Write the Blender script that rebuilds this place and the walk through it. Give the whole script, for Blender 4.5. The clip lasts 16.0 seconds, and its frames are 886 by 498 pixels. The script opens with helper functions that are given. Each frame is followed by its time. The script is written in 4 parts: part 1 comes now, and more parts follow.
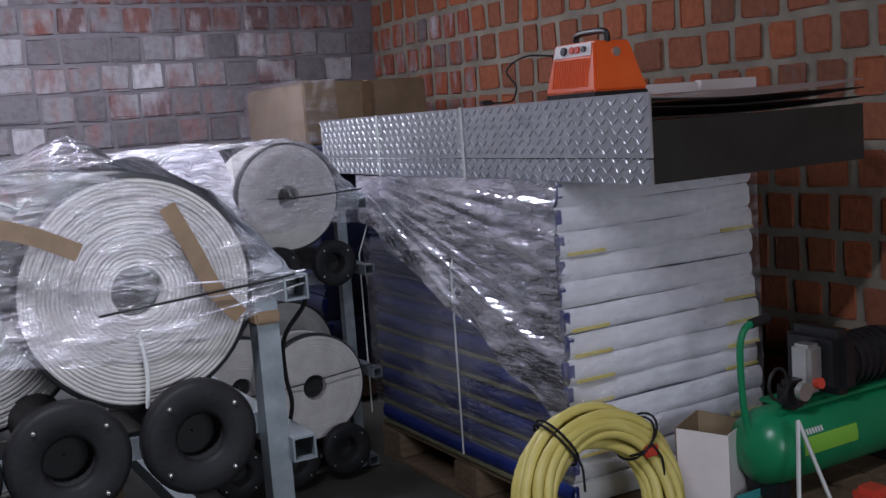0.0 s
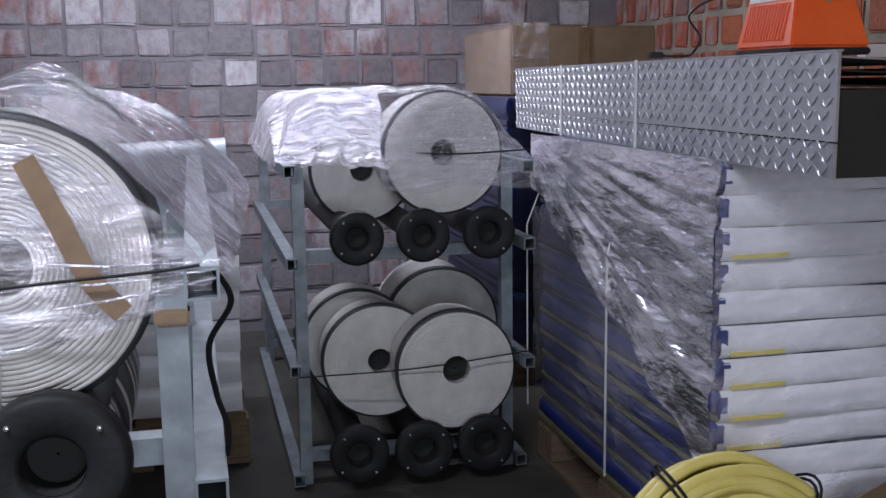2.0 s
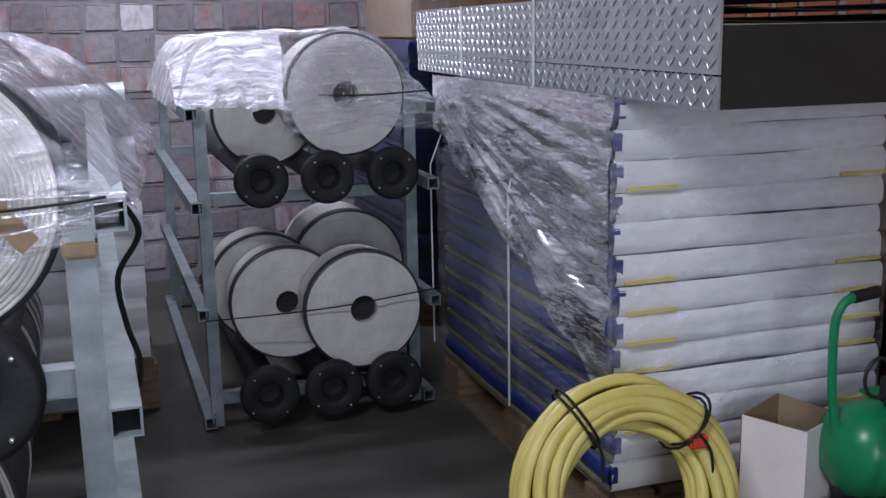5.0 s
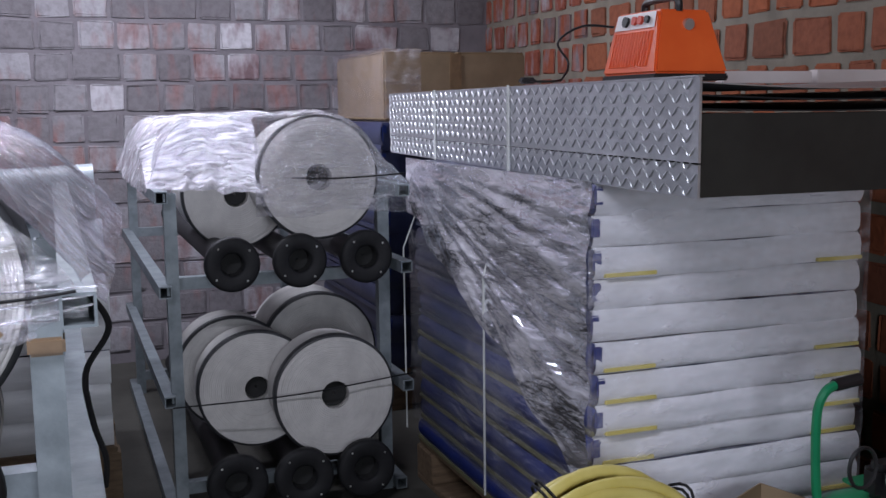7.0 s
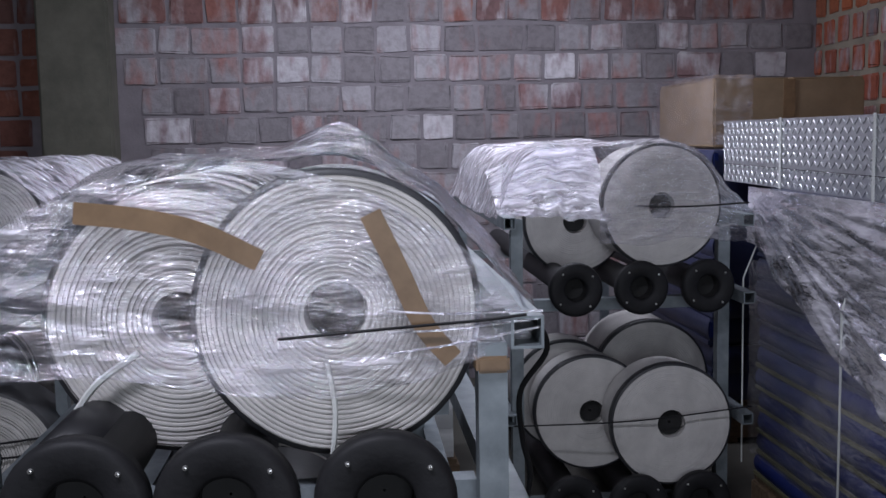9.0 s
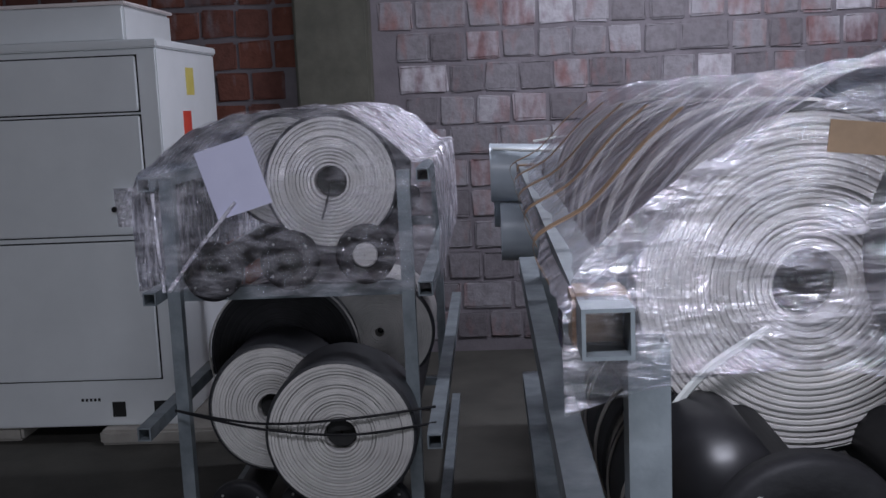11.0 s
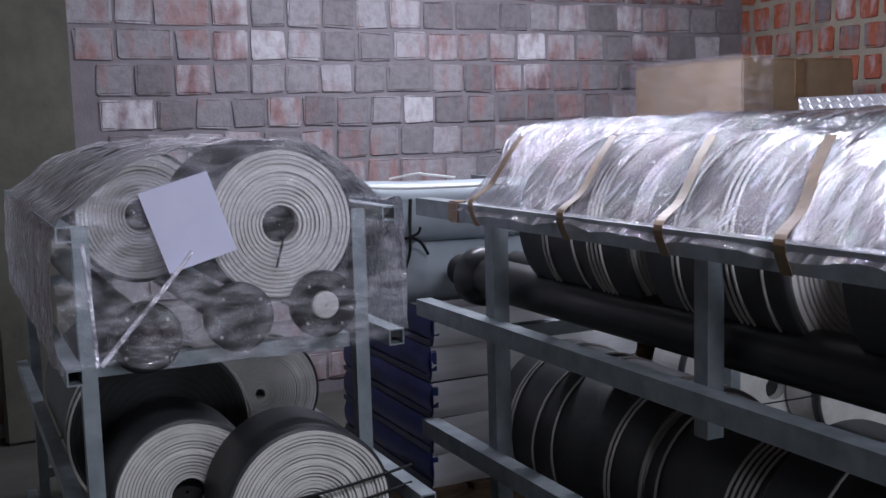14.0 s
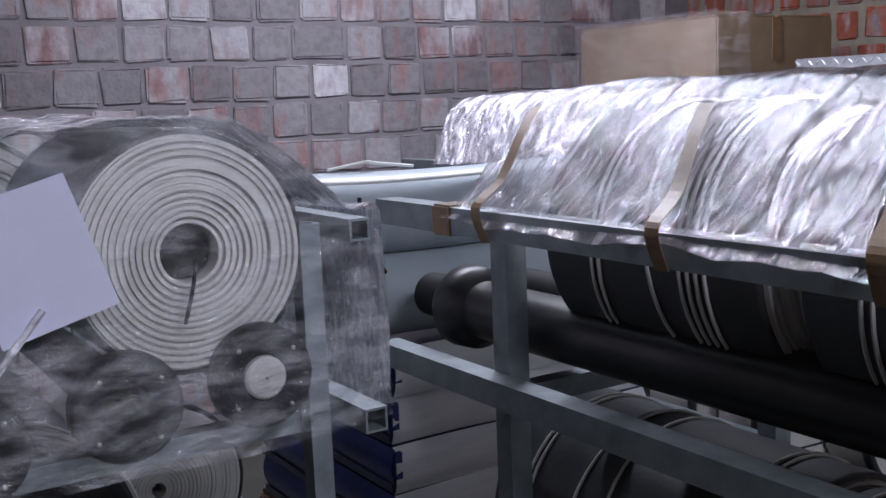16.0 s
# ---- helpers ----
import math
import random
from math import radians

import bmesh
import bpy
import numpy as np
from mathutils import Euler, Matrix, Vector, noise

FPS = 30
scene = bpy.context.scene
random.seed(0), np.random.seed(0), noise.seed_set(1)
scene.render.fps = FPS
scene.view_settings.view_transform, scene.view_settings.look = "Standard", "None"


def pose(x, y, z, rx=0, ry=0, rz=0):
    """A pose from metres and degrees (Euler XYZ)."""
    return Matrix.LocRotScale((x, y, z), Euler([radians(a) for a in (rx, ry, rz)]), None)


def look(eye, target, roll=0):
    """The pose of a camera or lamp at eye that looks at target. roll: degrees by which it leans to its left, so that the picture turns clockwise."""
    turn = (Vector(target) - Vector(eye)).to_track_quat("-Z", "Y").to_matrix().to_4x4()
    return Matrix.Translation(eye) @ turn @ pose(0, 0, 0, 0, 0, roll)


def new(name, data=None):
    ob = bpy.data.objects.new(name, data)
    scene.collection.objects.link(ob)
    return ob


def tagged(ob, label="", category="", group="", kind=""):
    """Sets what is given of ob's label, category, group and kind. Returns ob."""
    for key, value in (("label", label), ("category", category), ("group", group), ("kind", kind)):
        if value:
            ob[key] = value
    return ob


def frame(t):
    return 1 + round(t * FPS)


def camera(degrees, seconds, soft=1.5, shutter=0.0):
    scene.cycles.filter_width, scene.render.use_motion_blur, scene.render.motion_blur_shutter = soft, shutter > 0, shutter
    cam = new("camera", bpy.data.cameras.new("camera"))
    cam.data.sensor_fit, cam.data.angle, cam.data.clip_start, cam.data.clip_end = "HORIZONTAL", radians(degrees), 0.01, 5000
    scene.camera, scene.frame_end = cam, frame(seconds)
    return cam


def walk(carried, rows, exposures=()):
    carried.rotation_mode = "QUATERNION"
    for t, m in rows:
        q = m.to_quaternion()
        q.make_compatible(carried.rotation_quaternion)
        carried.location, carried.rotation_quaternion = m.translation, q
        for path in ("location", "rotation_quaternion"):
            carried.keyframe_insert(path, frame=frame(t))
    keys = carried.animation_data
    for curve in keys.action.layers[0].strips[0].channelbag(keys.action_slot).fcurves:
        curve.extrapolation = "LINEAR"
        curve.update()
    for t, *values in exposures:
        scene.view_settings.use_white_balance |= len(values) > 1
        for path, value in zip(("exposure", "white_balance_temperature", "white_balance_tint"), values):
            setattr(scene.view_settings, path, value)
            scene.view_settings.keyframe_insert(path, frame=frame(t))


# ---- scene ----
cam = camera(46.0, 16.0)
PATH = [
    (0, (-0.221, -0.608, 1.448), (0.761, 1.116, 1.2), -4.2),
    (0.5, (0.002, -0.535, 1.414), (0.885, 1.236, 1.127), -1.5),
    (1, (0.155, -0.421, 1.407), (0.931, 1.401, 1.123), -3.1),
    (1.5, (0.293, -0.306, 1.419), (0.96, 1.56, 1.149), -4.2),
    (2, (0.457, -0.254, 1.425), (0.916, 1.666, 1.109), -0.7),
    (2.5, (0.525, -0.246, 1.428), (0.945, 1.692, 1.166), -0.4),
    (3, (0.512, -0.275, 1.423), (0.943, 1.658, 1.138), -0.6),
    (3.5, (0.471, -0.3, 1.431), (1.033, 1.596, 1.136), 0.2),
    (4, (0.461, -0.308, 1.434), (1.048, 1.578, 1.117), -0.9),
    (4.5, (0.447, -0.321, 1.423), (1.016, 1.567, 1.09), -0.9),
    (5, (0.445, -0.317, 1.405), (1.069, 1.537, 0.99), -1.0),
    (7.5, (0.435, -0.259, 1.434), (1.126, 1.605, 1.215), -0.9),
    (8, (0.415, -0.321, 1.458), (0.905, 1.609, 1.274), -1.2),
    (8.5, (0.34, -0.286, 1.443), (0.598, 1.685, 1.223), -1.6),
    (9, (0.222, -0.269, 1.438), (0.399, 1.711, 1.222), -1.0),
    (9.5, (0.107, -0.249, 1.436), (0.132, 1.732, 1.162), -0.2),
    (10, (-0.028, -0.074, 1.421), (-0.155, 1.903, 1.15), -2.1),
    (12.5, (-1.165, 0.283, 1.378), (-0.864, 2.232, 1.046), -4.7),
    (13, (-1.341, 0.381, 1.375), (-0.766, 2.278, 1.116), -5.5),
    (13.5, (-1.51, 0.509, 1.402), (-0.771, 2.352, 1.16), -4.8),
    (14, (-1.626, 0.589, 1.404), (-0.766, 2.379, 1.167), -1.6),
    (14.5, (-1.599, 0.779, 1.377), (-0.67, 2.53, 1.11), -1.3),
    (15, (-1.512, 1.0, 1.388), (-0.548, 2.726, 1.082), -1.5),
    (15.5, (-1.473, 1.256, 1.389), (-0.453, 2.955, 1.114), -1.4),
    (16, (-1.4, 1.499, 1.392), (-0.343, 3.172, 1.105), -2.4),
]
walk(cam, [(t, look(eye, target, roll)) for t, eye, target, roll in PATH],
     [(0, -0.52), (1, -0.45), (2.5, -0.1), (5, -0.08), (8, -0.36), (9, -0.6), (10, -0.85), (12.5, -0.02), (16, -0.18)])

# ---- light ----
world = bpy.data.worlds.new("world")
scene.world = world
world.use_nodes = True
world.node_tree.nodes["Background"].inputs[0].default_value = (0.55, 0.6, 0.75, 1)
world.node_tree.nodes["Background"].inputs[1].default_value = 0.012


def tube_light(x, y, z, length, power, along="x"):
    data = bpy.data.lights.new("tube_light", "AREA")
    data.shape, data.size, data.size_y, data.energy, data.color = "RECTANGLE", length, 0.12, power, (0.82, 0.84, 1.0)
    ob = new("tube_light", data)
    ob.location = (x, y, z)
    ob.rotation_euler = (0, 0, 0 if along == "x" else math.pi / 2)


tube_light(0.6, 4.4, 2.8, 1.7, 92)
tube_light(-0.6, 0.1, 3.15, 1.5, 105)
# daylight in the window behind the walk
day = bpy.data.lights.new("window_light", "AREA")
day.shape, day.size, day.size_y, day.energy, day.color = "RECTANGLE", 1.6, 1.7, 75, (0.8, 0.86, 1.0)
day_ob = new("window_light", day)
day_ob.matrix_world = look((0.7, -3.05, 1.35), (0.7, 0, 1.35))

# ---- materials ----


def nodes_of(name):
    m = bpy.data.materials.new(name)
    m.use_nodes = True
    nt = m.node_tree
    return m, nt, nt.nodes["Principled BSDF"]


def link(nt, a, b):
    nt.links.new(a, b)


def add_noise(nt, scale, detail=4, rough=0.6, stretch=None):
    tc = nt.nodes.new("ShaderNodeTexCoord")
    n = nt.nodes.new("ShaderNodeTexNoise")
    n.inputs["Scale"].default_value, n.inputs["Detail"].default_value, n.inputs["Roughness"].default_value = scale, detail, rough
    if stretch:
        mp = nt.nodes.new("ShaderNodeMapping")
        mp.inputs["Scale"].default_value = stretch
        link(nt, tc.outputs["Object"], mp.inputs["Vector"])
        link(nt, mp.outputs["Vector"], n.inputs["Vector"])
    else:
        link(nt, tc.outputs["Object"], n.inputs["Vector"])
    return n


def add_ramp(nt, src, stops):
    r = nt.nodes.new("ShaderNodeValToRGB")
    el = r.color_ramp.elements
    el[0].position, el[0].color = stops[0][0], (*stops[0][1], 1)
    el[1].position, el[1].color = stops[-1][0], (*stops[-1][1], 1)
    for p, c in stops[1:-1]:
        e = el.new(p)
        e.color = (*c, 1)
    link(nt, src, r.inputs[0])
    return r


def add_bump(nt, bsdf, src, strength, dist=0.01):
    b = nt.nodes.new("ShaderNodeBump")
    b.inputs["Strength"].default_value, b.inputs["Distance"].default_value = strength, dist
    link(nt, src, b.inputs["Height"])
    link(nt, b.outputs[0], bsdf.inputs["Normal"])
    return b


def surface(name, dark, light, rough=0.6, metal=0.0, scale=8, bump=0.15, fine=90, stretch=None):
    m, nt, b = nodes_of(name)
    n = add_noise(nt, scale, 5, 0.6, stretch)
    r = add_ramp(nt, n.outputs["Fac"], [(0.3, dark), (0.7, light)])
    link(nt, r.outputs[0], b.inputs["Base Color"])
    b.inputs["Roughness"].default_value, b.inputs["Metallic"].default_value = rough, metal
    f = add_noise(nt, fine, 3, 0.6, stretch)
    add_bump(nt, b, f.outputs["Fac"], bump, 0.004)
    return m


def brick_material(name, wash, reds):
    """Clay block with limewash; wash is how much of it is covered."""
    m, nt, b = nodes_of(name)
    info = nt.nodes.new("ShaderNodeObjectInfo")
    isl = nt.nodes.new("ShaderNodeNewGeometry")
    mixr = nt.nodes.new("ShaderNodeMath")
    mixr.operation = "ADD"
    link(nt, info.outputs["Random"], mixr.inputs[0])
    link(nt, isl.outputs["Random Per Island"], mixr.inputs[1])
    fr = nt.nodes.new("ShaderNodeMath")
    fr.operation = "FRACT"
    link(nt, mixr.outputs[0], fr.inputs[0])
    geo = isl.outputs["Position"]

    def pos_noise(scale, detail, stretch=(1, 1, 1)):
        mp = nt.nodes.new("ShaderNodeMapping")
        mp.inputs["Scale"].default_value = stretch
        n = nt.nodes.new("ShaderNodeTexNoise")
        n.inputs["Scale"].default_value, n.inputs["Detail"].default_value = scale, detail
        link(nt, geo, mp.inputs["Vector"])
        link(nt, mp.outputs["Vector"], n.inputs["Vector"])
        return n
    clay = add_ramp(nt, fr.outputs[0], [(0.0, reds[0]), (0.5, reds[1]), (1.0, reds[2])])
    white = add_ramp(nt, fr.outputs[0], [(0.0, (0.16, 0.145, 0.155)), (0.35, (0.25, 0.235, 0.25)), (0.75, (0.34, 0.325, 0.345)), (1.0, (0.52, 0.5, 0.53))])
    big = pos_noise(1.6, 3)
    streak = pos_noise(14, 5, (1, 1, 0.35))
    s1 = nt.nodes.new("ShaderNodeMath")
    s1.operation = "MULTIPLY_ADD"
    link(nt, big.outputs["Fac"], s1.inputs[0])
    s1.inputs[1].default_value = 0.8
    link(nt, streak.outputs["Fac"], s1.inputs[2])
    s2 = nt.nodes.new("ShaderNodeMath")
    s2.operation = "MULTIPLY_ADD"
    link(nt, fr.outputs[0], s2.inputs[0])
    s2.inputs[1].default_value = 0.22
    link(nt, s1.outputs[0], s2.inputs[2])
    half = nt.nodes.new("ShaderNodeMath")
    half.operation = "MULTIPLY"
    half.inputs[1].default_value = 0.5
    link(nt, s2.outputs[0], half.inputs[0])
    cover = add_ramp(nt, half.outputs[0], [(wash - 0.07, (1, 1, 1)), (wash + 0.07, (0, 0, 0))])
    mx = nt.nodes.new("ShaderNodeMix")
    mx.data_type = "RGBA"
    link(nt, cover.outputs[0], mx.inputs["Factor"])
    link(nt, clay.outputs[0], mx.inputs[6])
    link(nt, white.outputs[0], mx.inputs[7])
    grime = add_ramp(nt, pos_noise(30, 5).outputs["Fac"], [(0.3, (0.6, 0.58, 0.58)), (0.6, (1, 1, 1))])
    mul = nt.nodes.new("ShaderNodeMix")
    mul.data_type, mul.blend_type = "RGBA", "MULTIPLY"
    mul.inputs["Factor"].default_value = 0.6
    link(nt, mx.outputs[2], mul.inputs[6])
    link(nt, grime.outputs[0], mul.inputs[7])
    link(nt, mul.outputs[2], b.inputs["Base Color"])
    b.inputs["Roughness"].default_value = 0.9
    add_bump(nt, b, pos_noise(60, 5).outputs["Fac"], 0.5, 0.008)
    return m


def film_material(name, gloss, white, rough=0.12, wrinkle=1.0, stretch=(3, 1, 3), edge=0.9, low=0.22):
    m, nt, b = nodes_of(name)
    out = nt.nodes["Material Output"]
    b.inputs["Base Color"].default_value = (0.9, 0.88, 0.95, 1)
    b.inputs["Roughness"].default_value = rough
    b.inputs["Metallic"].default_value = 0.0
    b.inputs["IOR"].default_value = 1.9
    glossy = nt.nodes.new("ShaderNodeBsdfGlossy")
    glossy.inputs["Color"].default_value = (0.95, 0.94, 1.0, 1)
    glossy.inputs["Roughness"].default_value = rough
    clear = nt.nodes.new("ShaderNodeBsdfTransparent")
    clear.inputs["Color"].default_value = (0.94, 0.94, 0.95, 1)
    n1 = add_noise(nt, 9, 3, 0.5, stretch)
    n2 = add_noise(nt, 45, 4, 0.6, stretch)
    ad = nt.nodes.new("ShaderNodeMath")
    ad.operation = "MULTIPLY_ADD"
    link(nt, n2.outputs["Fac"], ad.inputs[0])
    ad.inputs[1].default_value = 0.12
    link(nt, n1.outputs["Fac"], ad.inputs[2])
    bump = add_bump(nt, glossy, ad.outputs[0], wrinkle, 0.05)
    link(nt, bump.outputs[0], b.inputs["Normal"])
    mixa = nt.nodes.new("ShaderNodeMixShader")
    lw = nt.nodes.new("ShaderNodeFresnel")
    lw.inputs["IOR"].default_value = 1.5
    link(nt, bump.outputs[0], lw.inputs["Normal"])
    g = nt.nodes.new("ShaderNodeMath")
    g.operation, g.use_clamp = "MULTIPLY_ADD", True
    link(nt, lw.outputs[0], g.inputs[0])
    g.inputs[1].default_value = edge
    g.inputs[2].default_value = gloss
    link(nt, g.outputs[0], mixa.inputs[0])
    link(nt, clear.outputs[0], mixa.inputs[1])
    link(nt, glossy.outputs[0], mixa.inputs[2])
    mixb = nt.nodes.new("ShaderNodeMixShader")
    # patchy white: milky film layers, with glare streaks put into the colour
    wr = add_ramp(nt, n1.outputs["Fac"], [(0.42, (white * low,) * 3), (0.66, (white,) * 3)])
    link(nt, wr.outputs[0], mixb.inputs[0])
    link(nt, mixa.outputs[0], mixb.inputs[1])
    link(nt, b.outputs[0], mixb.inputs[2])
    link(nt, mixb.outputs[0], out.inputs["Surface"])
    return m


M_WASH = brick_material("limewashed_block", 0.565, [(0.24, 0.13, 0.13), (0.3, 0.16, 0.15), (0.2, 0.13, 0.14)])
M_RED = brick_material("bare_clay_block", 0.3, [(0.22, 0.085, 0.05), (0.42, 0.12, 0.05), (0.3, 0.1, 0.055)])
M_HALF = brick_material("half_washed_block", 0.47, [(0.3, 0.08, 0.04), (0.38, 0.1, 0.05), (0.28, 0.08, 0.05)])
# upper rows: thinner limewash, plus the dimness up there put into darker clay
M_TOP = brick_material("dim_washed_block", 0.5, [(0.17, 0.09, 0.085), (0.24, 0.1, 0.08), (0.15, 0.09, 0.09)])
# mostly unwashed and darker than M_RED, for the wall left of the pilaster
M_UPPER = brick_material("dark_clay_block", 0.38, [(0.13, 0.055, 0.045), (0.2, 0.07, 0.045), (0.11, 0.06, 0.055)])
M_MORTAR = surface("limewashed_mortar", (0.15, 0.135, 0.147), (0.22, 0.2, 0.215), 0.95, 0, 5, 0.6, 70)
M_MORTAR_RAW = surface("bare_mortar", (0.2, 0.175, 0.14), (0.32, 0.28, 0.22), 0.95, 0, 6, 0.6, 70)
M_PLASTER = surface("grey_render", (0.07, 0.07, 0.055), (0.13, 0.125, 0.1), 0.95, 0, 4, 0.4, 40)
M_FLOOR = surface("worn_concrete", (0.035, 0.033, 0.028), (0.065, 0.062, 0.052), 0.8, 0, 3, 0.25, 50)
M_CEIL = surface("ceiling_concrete", (0.13, 0.13, 0.13), (0.19, 0.19, 0.19), 0.9)
M_GALV = surface("galvanised_steel", (0.15, 0.175, 0.19), (0.27, 0.305, 0.325), 0.5, 0.45, 14, 0.1, 60)
M_BELT = surface("white_belt_edge", (0.47, 0.455, 0.44), (0.62, 0.6, 0.575), 0.5, 0, 12, 0.2, 120)
M_GAP = surface("belt_gap", (0.2, 0.19, 0.18), (0.32, 0.31, 0.29), 0.8)
M_RUBBER = surface("black_rubber", (0.01, 0.01, 0.011), (0.022, 0.022, 0.024), 0.55, 0, 10, 0.2, 80)
M_RUBBER.node_tree.nodes["Principled BSDF"].inputs["Specular IOR Level"].default_value = 0.2
M_PLY = surface("worn_black_belt", (0.02, 0.021, 0.024), (0.045, 0.046, 0.05), 0.5, 0, 7, 0.25, 60)
M_PLASTIC = surface("black_plastic", (0.012, 0.012, 0.014), (0.022, 0.022, 0.024), 0.35, 0, 6, 0.05, 60)
M_GLOSSBLACK = surface("dark_gloss_sheet", (0.018, 0.02, 0.019), (0.03, 0.033, 0.03), 0.25, 0, 4, 0.03, 20)
M_ALU = surface("aluminium_tread", (0.55, 0.57, 0.6), (0.7, 0.72, 0.74), 0.4, 0.9, 20, 0.05, 90)
M_BLUE = surface("blue_wrap", (0.007, 0.013, 0.085), (0.018, 0.036, 0.2), 0.3, 0, 6, 0.2, 30)
M_SLATE = surface("grey_blue_wrap", (0.02, 0.026, 0.07), (0.05, 0.06, 0.12), 0.3, 0, 5, 0.2, 30)
M_WHITEPK = surface("white_package", (0.68, 0.69, 0.71), (0.84, 0.84, 0.86), 0.35, 0, 9, 0.35, 25, (0.4, 1, 3))
M_YELLOW = surface("yellow_mark", (0.55, 0.45, 0.08), (0.72, 0.62, 0.2), 0.6)
M_OLIVE = surface("olive_edge", (0.13, 0.125, 0.07), (0.22, 0.21, 0.12), 0.6)
M_CARD = surface("cardboard", (0.22, 0.155, 0.09), (0.32, 0.23, 0.14), 0.75, 0, 5, 0.1, 60)
M_TAPE = surface("brown_tape", (0.17, 0.105, 0.055), (0.27, 0.175, 0.095), 0.45, 0, 14, 0.1, 40)
M_PAPER = surface("paper", (0.6, 0.6, 0.76), (0.68, 0.68, 0.84), 0.8, 0, 6, 0.1, 40)
M_WOOD = surface("pallet_wood", (0.1, 0.065, 0.04), (0.2, 0.135, 0.08), 0.8, 0, 10, 0.3, 60, (1, 6, 6))
M_CAB = surface("white_enamel", (0.72, 0.75, 0.76), (0.8, 0.83, 0.84), 0.4, 0, 3, 0.03, 40)
M_DARK = surface("dark_gap", (0.01, 0.01, 0.01), (0.02, 0.02, 0.02), 0.8)
M_ORANGE = surface("orange_plastic", (0.75, 0.1, 0.02), (0.85, 0.14, 0.03), 0.35, 0, 5, 0.05, 80)
M_PALE = surface("pale_label", (0.75, 0.68, 0.66), (0.82, 0.76, 0.75), 0.45)
M_HOSE = surface("yellow_hose", (0.6, 0.5, 0.12), (0.74, 0.64, 0.22), 0.4, 0, 8, 0.1, 60)
M_GREEN = surface("green_enamel", (0.008, 0.2, 0.08), (0.015, 0.28, 0.12), 0.3, 0, 4, 0.04, 60)
M_LIME = surface("lime_label", (0.2, 0.5, 0.05), (0.28, 0.6, 0.08), 0.4)
M_REDTAG = surface("red_tag", (0.6, 0.05, 0.03), (0.7, 0.09, 0.05), 0.5)
M_ROPE = surface("white_cord", (0.6, 0.62, 0.6), (0.75, 0.77, 0.74), 0.6)
M_PIPE = surface("pale_ribbed_pipe", (0.36, 0.41, 0.45), (0.47, 0.53, 0.57), 0.35, 0, 5, 0.05, 60)
M_STEEL = surface("bright_steel", (0.55, 0.55, 0.53), (0.7, 0.7, 0.68), 0.3, 0.8)
M_TEAL = surface("teal_print", (0.03, 0.25, 0.25), (0.05, 0.33, 0.33), 0.5)
M_FILM = film_material("stretch_film", 0.6, 0.9, 0.14, 1.2, (1.0, 3.2, 1.6), 0.9, 0.25)
M_FILM_BIG = film_material("stretch_film_layers", 0.33, 0.42, 0.09, 0.8, (0.8, 3.0, 1.0), 0.9, 0.12)
M_FILM_FRONT = film_material("stretch_film_front", 0.2, 0.34, 0.08, 0.8, (1.1, 1, 4), 0.9, 0.04)
M_FILM_CLEAR = film_material("stretch_film_clear", 0.05, 0.28, 0.06, 0.8, (1.3, 1, 3), 1.1, 0.01)
M_FILM_HAZE = film_material("stretch_film_hazy", 0.05, 0.3, 0.15, 0.6, (1.0, 1, 2.2), 0.6, 0.15)
M_FILM_SIDE = film_material("stretch_film_side", 0.25, 0.5, 0.1, 0.5, (1, 0.5, 2.0), 0.9, 0.12)
M_FILM_THIN = film_material("stretch_film_thin", 0.03, 0.08, 0.2, 0.4, (1, 0.6, 2), 0.25, 0.3)

# ---- building helpers ----


def part(name, bm, material, parent, label=""):
    me = bpy.data.meshes.new(name)
    base = parent.get("base")
    at = Vector(base) if base is not None else Vector((0, 0, 0))
    for v in bm.verts:
        v.co -= at
    bm.normal_update()
    bm.to_mesh(me)
    bm.free()
    me.materials.append(material)
    ob = new(name, me)
    ob.parent = parent
    if base is not None:
        ob["base"] = tuple(base)
    if label:
        ob["label"] = label
    if material.name.startswith("stretch_film"):
        ob.visible_shadow = False
    return ob


def thing(name, base, label, category, group=""):
    ob = new(name)
    ob.location = base
    ob["base"] = tuple(base)
    ob.empty_display_size = 0.1
    return tagged(ob, label, category, group)


def solid(name, bm, material, label="", category="", kind="", group=""):
    me = bpy.data.meshes.new(name)
    bm.normal_update()
    bm.to_mesh(me)
    bm.free()
    me.materials.append(material)
    return tagged(new(name, me), label, category, group, kind)


def smooth(ob, on=True):
    for p in ob.data.polygons:
        p.use_smooth = on
    return ob


def boxed(a, b, bevel=0.0, bm=None):
    bm = bm or bmesh.new()
    r = bmesh.ops.create_cube(bm, size=1)
    for v in r["verts"]:
        v.co = Vector([(a[i] + b[i]) / 2 + v.co[i] * (b[i] - a[i]) for i in range(3)])
    if bevel:
        es = list({e for v in r["verts"] for e in v.link_edges})
        bmesh.ops.bevel(bm, geom=es, offset=bevel, segments=2, affect="EDGES")
    return bm


def axes(p0, p1):
    d = (Vector(p1) - Vector(p0)).normalized()
    up = Vector((0, 0, 1)) if abs(d.z) < 0.9 else Vector((0, 1, 0))
    s = d.cross(up).normalized()
    return d, s, s.cross(d).normalized()


